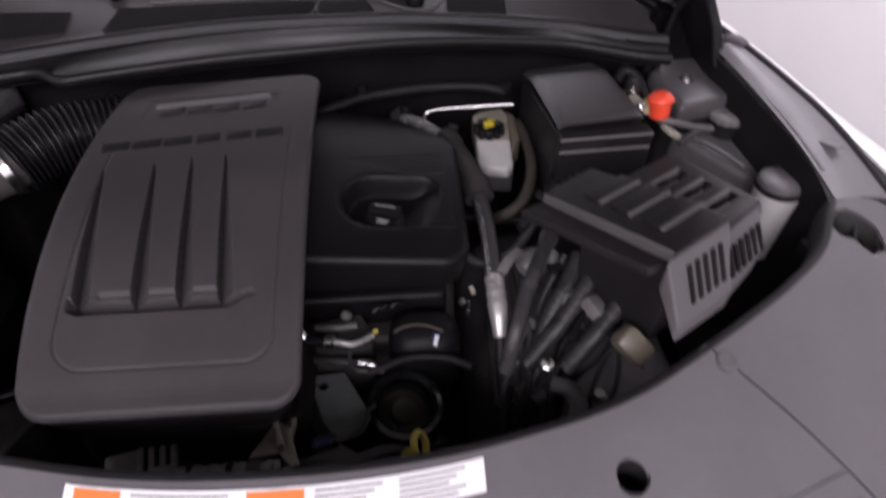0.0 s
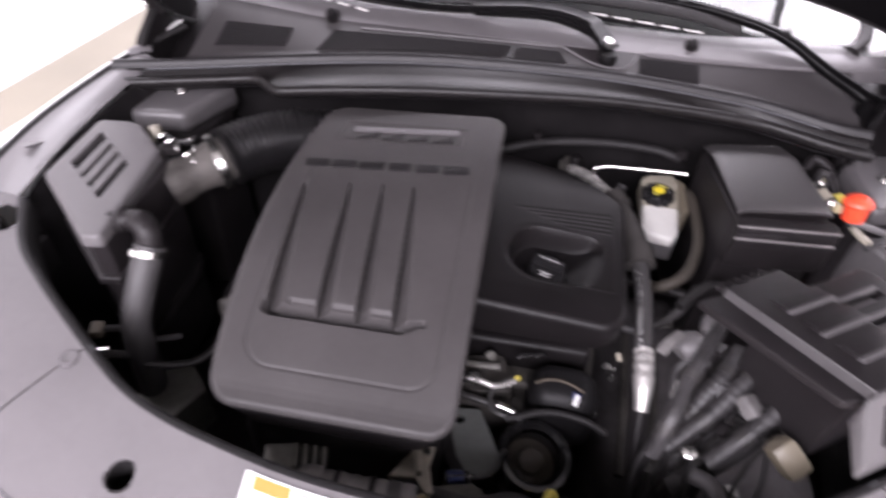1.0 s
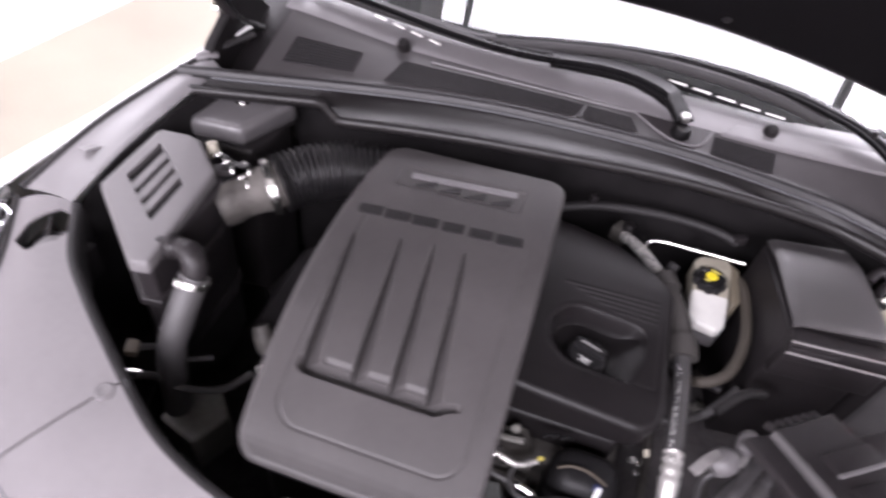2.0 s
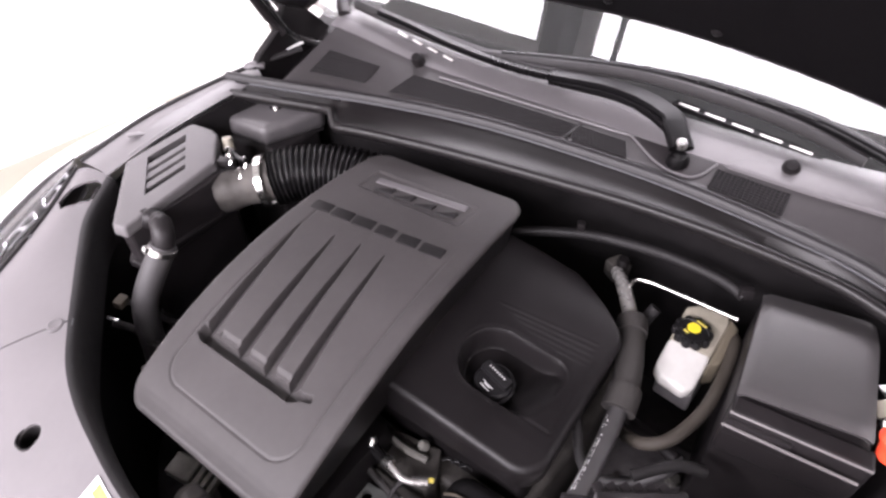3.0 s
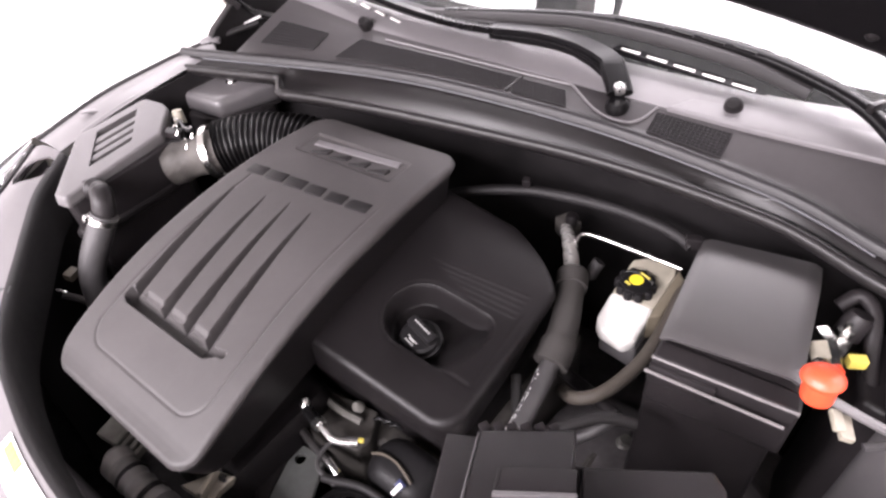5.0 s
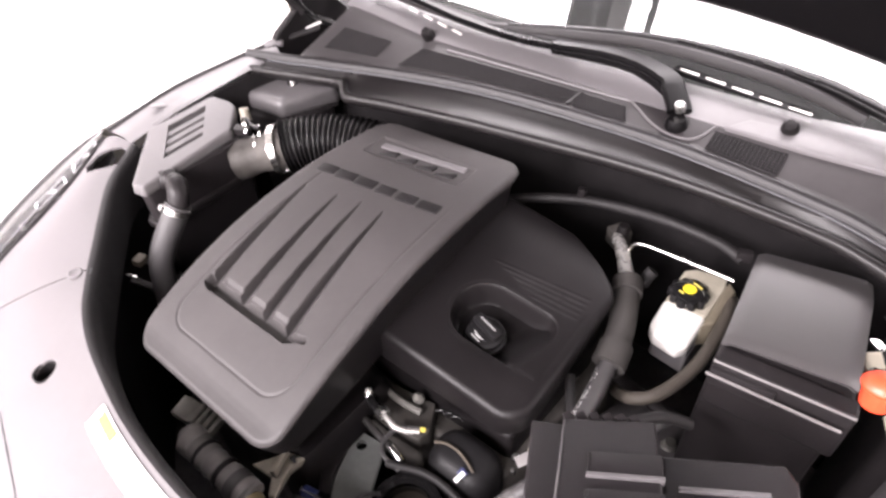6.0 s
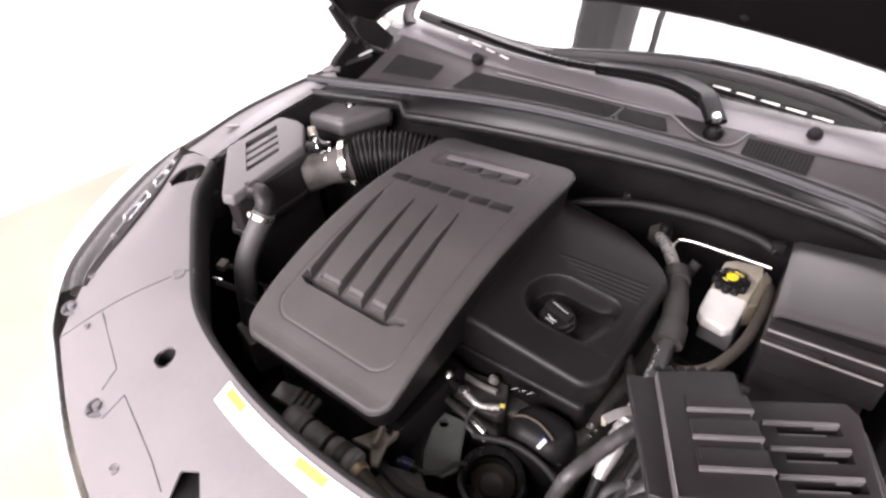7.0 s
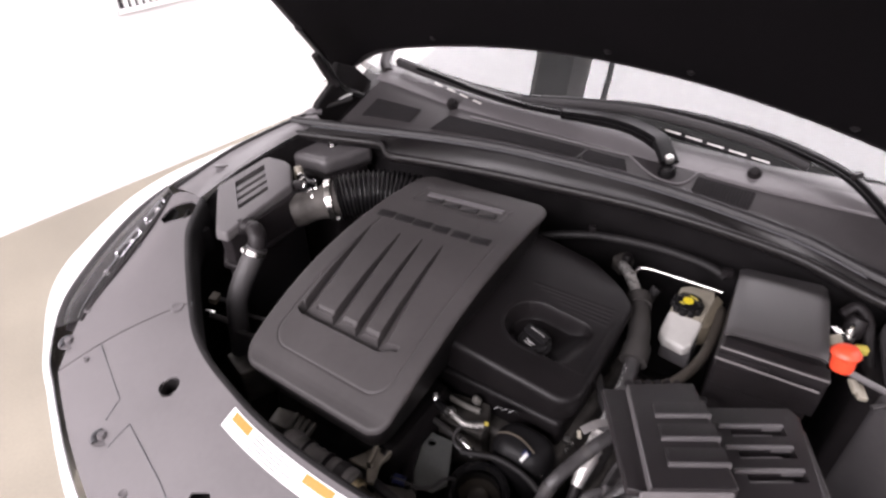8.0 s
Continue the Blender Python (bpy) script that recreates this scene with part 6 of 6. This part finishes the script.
for k in range(16):
    f = rnd.random()
    a = Vector((0.33 + 0.14 * f, 0.545 - 0.09 * f, 0.945 + rnd.uniform(-0.04, 0.01)))
    g = min(1, max(0, f + rnd.uniform(-0.25, 0.25)))
    b = Vector((0.262 + 0.12 * g, 0.4 - 0.07 * g + rnd.uniform(-0.015, 0.02), 0.85 + rnd.uniform(-0.03, 0.01)))
    turn = Vector((rnd.uniform(-0.03, 0.03), rnd.uniform(-0.025, 0.025), rnd.uniform(-0.02, 0.015)))
    part("lead", tube([a, a.lerp(b, 0.35) + turn, a.lerp(b, 0.7) - turn * 0.5, b, b + Vector((rnd.uniform(-0.03, 0.02), -0.03, -0.08))], rnd.choice((0.0035, 0.005, 0.007)), 9, 10), (LOOM, BLACK, RUBBER, HOSE)[k % 4], wl)
for k in range(18):
    f = rnd.random()
    a = Vector((0.34 + 0.12 * f, 0.54 - 0.09 * f, 0.925)).lerp(Vector((0.3 + 0.11 * f, 0.43 - 0.07 * f, 0.865)), rnd.random() * 0.9)
    part("plug", box(0, 0, 0, rnd.uniform(0.01, 0.022), rnd.uniform(0.014, 0.028), 0.012, 0.003, pose(a.x, a.y - 0.01, a.z + rnd.uniform(-0.01, 0.02), rnd.uniform(-30, 30), rnd.uniform(-40, 40), 35 + rnd.uniform(-40, 40))), (CAPGREY, LOOMGREY, BLACK, FACEPLASTIC, SLEEVE, LOOM)[k % 6], wl)
part("end_cap", lathe([(0, 0.012), (0.009, 0.009), (0.011, 0.0), (0.009, -0.006)], Matrix.Translation((0.311, 0.376, 0.884)) @ pose(0, 0, 0, 25, 0, 0), 16), STEEL, wl, "bright metal cap")
part("grey_boot", tube([(0.292, 0.492, 0.948), (0.308, 0.504, 0.954), (0.322, 0.512, 0.952)], 0.021, 12, 4, radii=lambda f: 0.6 + 1.5 * f * (1 - f)), CAPGREY, wl)
part("connector", box(0, 0, 0, 0.05, 0.036, 0.034, 0.012, pose(0.414, 0.362, 0.935, 30, 35, -35)), TANPLASTIC, wl, "dull cream connector")
part("connector", box(0, 0, 0, 0.026, 0.032, 0.02, 0.005, pose(0.383, 0.43, 0.934, 15, 20, 35)), SLEEVE, wl)
part("boot_end", tube([(0.33, 0.522, 0.962), (0.338, 0.54, 0.966), (0.342, 0.552, 0.962)], 0.014, 12, 4, radii=lambda f: 0.7 + 1.2 * f * (1 - f)), CAPGREY, wl)
part("shield_tape", strap([(0.252, 0.45, 0.99), (0.267, 0.469, 0.997), (0.284, 0.486, 0.995)], 0.014, 0.002, 4), SLEEVE, wl, "crinkled grey shield tape")
part("paper_flag", prism([(0.264, 0.396), (0.28, 0.411), (0.277, 0.426)], 0.97, 0.9715, 0.0003), TANK, wl, "white paper flag")
for k in range(9):
    f = k / 8
    part("corrugation", tube([(0.343 + 0.06 * f, 0.446 + 0.03 * f, 0.925 + 0.018 * f), (0.352 + 0.06 * f, 0.454 + 0.03 * f, 0.937 + 0.018 * f), (0.363 + 0.06 * f, 0.444 + 0.03 * f, 0.931 + 0.018 * f)], 0.0036, 8, 4), LOOMGREY, wl)
for pts, r, mt in (([(0.2, 0.68, 0.86), (0.25, 0.62, 0.84), (0.32, 0.64, 0.86), (0.36, 0.68, 0.9)], 0.008, HOSE), ([(0.24, 0.74, 0.84), (0.3, 0.72, 0.85), (0.35, 0.7, 0.86)], 0.01, BLACK), ([(0.31, 0.6, 0.93), (0.35, 0.64, 0.94), (0.385, 0.66, 0.93)], 0.008, RUBBER), ([(0.3, 0.36, 0.82), (0.38, 0.4, 0.86), (0.46, 0.47, 0.9)], 0.013, HOSE)):
    part("lead", tube(pts, r, 10, 8), mt, wl)
lh = thing("lower_hose", (0.3, 0.3, 0.8), "pale grey bent coolant hose near the panel", "hose")
part("hose", tube([(0.318, 0.35, 0.875), (0.335, 0.336, 0.882), (0.341, 0.311, 0.882), (0.324, 0.284, 0.88), (0.272, 0.262, 0.872)], 0.0115, 14, 8), FACEPLASTIC, lh)
fan = thing("radiator_fan_shroud", (0, 0.19, 0.6), "black fan shroud behind the radiator panel", "fan shroud")
part("shroud", box(0, 0.185, 0.68, 0.9, 0.03, 0.46, 0.008), BAYDARK, fan)
tr = thing("transmission_housing", (0.4, 0.6, 0.5), "dark gearbox housing low in the bay", "gearbox")
part("case", shell(0.22, 0.6, 0.38, 0.84, 24, 24, 0.09, lambda x, y: 0.74 - 1.2 * (x - 0.4) ** 2, 0.42, 0.06), BAYDARK, tr, angle=60)
for k in range(6):
    part("case_rib", tube([(0.26 + 0.05 * k, 0.42, 0.715 + 0.01 * math.sin(k)), (0.27 + 0.05 * k, 0.56, 0.735), (0.28 + 0.05 * k, 0.7, 0.728)], 0.008, 8, 5), CASTING, tr)
for x, y in ((0.3, 0.43), (0.42, 0.41), (0.52, 0.5), (0.5, 0.66), (0.36, 0.74)):
    part("bolt", lathe([(0, 0.014), (0.009, 0.014), (0.01, 0.004), (0.015, 0.0), (0.015, -0.02)], Matrix.Translation((x, y, 0.738 - 1.2 * (x - 0.4) ** 2)), 12), DULLCAST, tr)
sm = thing("side_sensor", (-0.42, 0.5, 0.8), "small dull metal sensor beside the engine", "sensor")
part("body", lathe([(0, 0.03), (0.014, 0.026), (0.018, 0.008), (0.016, -0.02)], Matrix.Translation((-0.4, 0.52, 0.84)) @ pose(0, 0, 0, -30, -35, 0), 14), CASTING, sm)
part("stub", tube([(-0.38, 0.47, 0.84), (-0.36, 0.45, 0.845), (-0.345, 0.44, 0.85)], 0.009, 10, 4), PIPE, sm)
part("plug", box(0, 0, 0, 0.018, 0.024, 0.016, 0.004, pose(-0.545, 0.4, 0.9, 0, 10, 20)), TAN, sm)
part("lead", tube([(-0.545, 0.405, 0.895), (-0.53, 0.43, 0.87), (-0.505, 0.44, 0.84), (-0.47, 0.47, 0.82)], 0.005, 8, 8), HOSE, sm, "thin grey lead")
part("lead", tube([(-0.52, 0.365, 0.893), (-0.5, 0.385, 0.87), (-0.47, 0.39, 0.85), (-0.42, 0.42, 0.83), (-0.39, 0.46, 0.835)], 0.006, 8, 8), LOOM, sm, "taped black lead")
part("bracket", prism([(-0.5, 0.36), (-0.43, 0.34), (-0.4, 0.4), (-0.44, 0.44), (-0.49, 0.42)], 0.7, 0.79, 0.006), DULLCAST, sm, "dull grey bracket")
part("tie", box(0, 0, 0, 0.022, 0.004, 0.004, 0.001, pose(-0.52, 0.368, 0.9, 0, 0, 18)), STEEL, sm)

# ---- label on the panel ----
lab = thing("service_label", (-0.01, 0.16, 1.0), "white service label with orange blocks and small print", "label")


def label_sheet(f0, f1, g0, g1, lift):
    rows = []
    xs = [-0.205 + 0.4 * (f0 + (f1 - f0) * k / 24) for k in range(25)]
    for g in (g0, (g0 + g1) / 2, g1):
        row = []
        for x in xs:
            y_in = 0.184 + 0.36 * x * x * (1 + 1.2 * abs(x))
            y = y_in - 0.011 - 0.03 * g
            row.append(on_shroud(x, y, lift))
        rows.append(row)
    return from_grid(rows)


part("sheet", thick(label_sheet(0, 1, 0, 1, 0.0022), 0.001), LABEL, lab, "white paper")
part("orange_block", thick(label_sheet(0.025, 0.135, 0.08, 0.5, 0.0028), 0.0006), ORANGE, lab, "orange block")
part("orange_block", thick(label_sheet(0.43, 0.565, 0.08, 0.5, 0.0028), 0.0006), ORANGE, lab, "orange block")
for a, b in ((0.16, 0.4), (0.59, 0.76), (0.79, 0.96)):
    for k in range(5):
        part("print_bar", thick(label_sheet(a, a + (b - a) * (0.95 - 0.12 * (k % 3)), 0.14 + 0.17 * k, 0.19 + 0.17 * k, 0.0027), 0.0005), PRINT, lab)

cl2 = thing("sensor_wiring", (0.12, 0.33, 0.78), "thin looped sensor wires with small shiny plugs", "wiring")
rnd = random.Random(9)
for k in range(6):
    p0 = Vector((rnd.uniform(0.06, 0.2), rnd.uniform(0.3, 0.37), rnd.uniform(0.76, 0.8)))
    pts = [p0]
    for j in range(4):
        pts.append(pts[-1] + Vector((rnd.uniform(-0.03, 0.04), rnd.uniform(-0.04, 0.02), rnd.uniform(-0.018, 0.012))))
    part("wire", tube(pts, rnd.uniform(0.002, 0.004), 7, 7), (HOSE, RUBBER, GLOSSBLACK)[k % 3], cl2)
    part("plug", box(0, 0, 0, rnd.uniform(0.01, 0.018), rnd.uniform(0.012, 0.022), 0.012, 0.003, pose(p0.x, p0.y, p0.z, rnd.uniform(-30, 30), rnd.uniform(-30, 30), rnd.uniform(0, 180))), (GLOSSBLACK, DARK, LOOM)[k % 3], cl2)
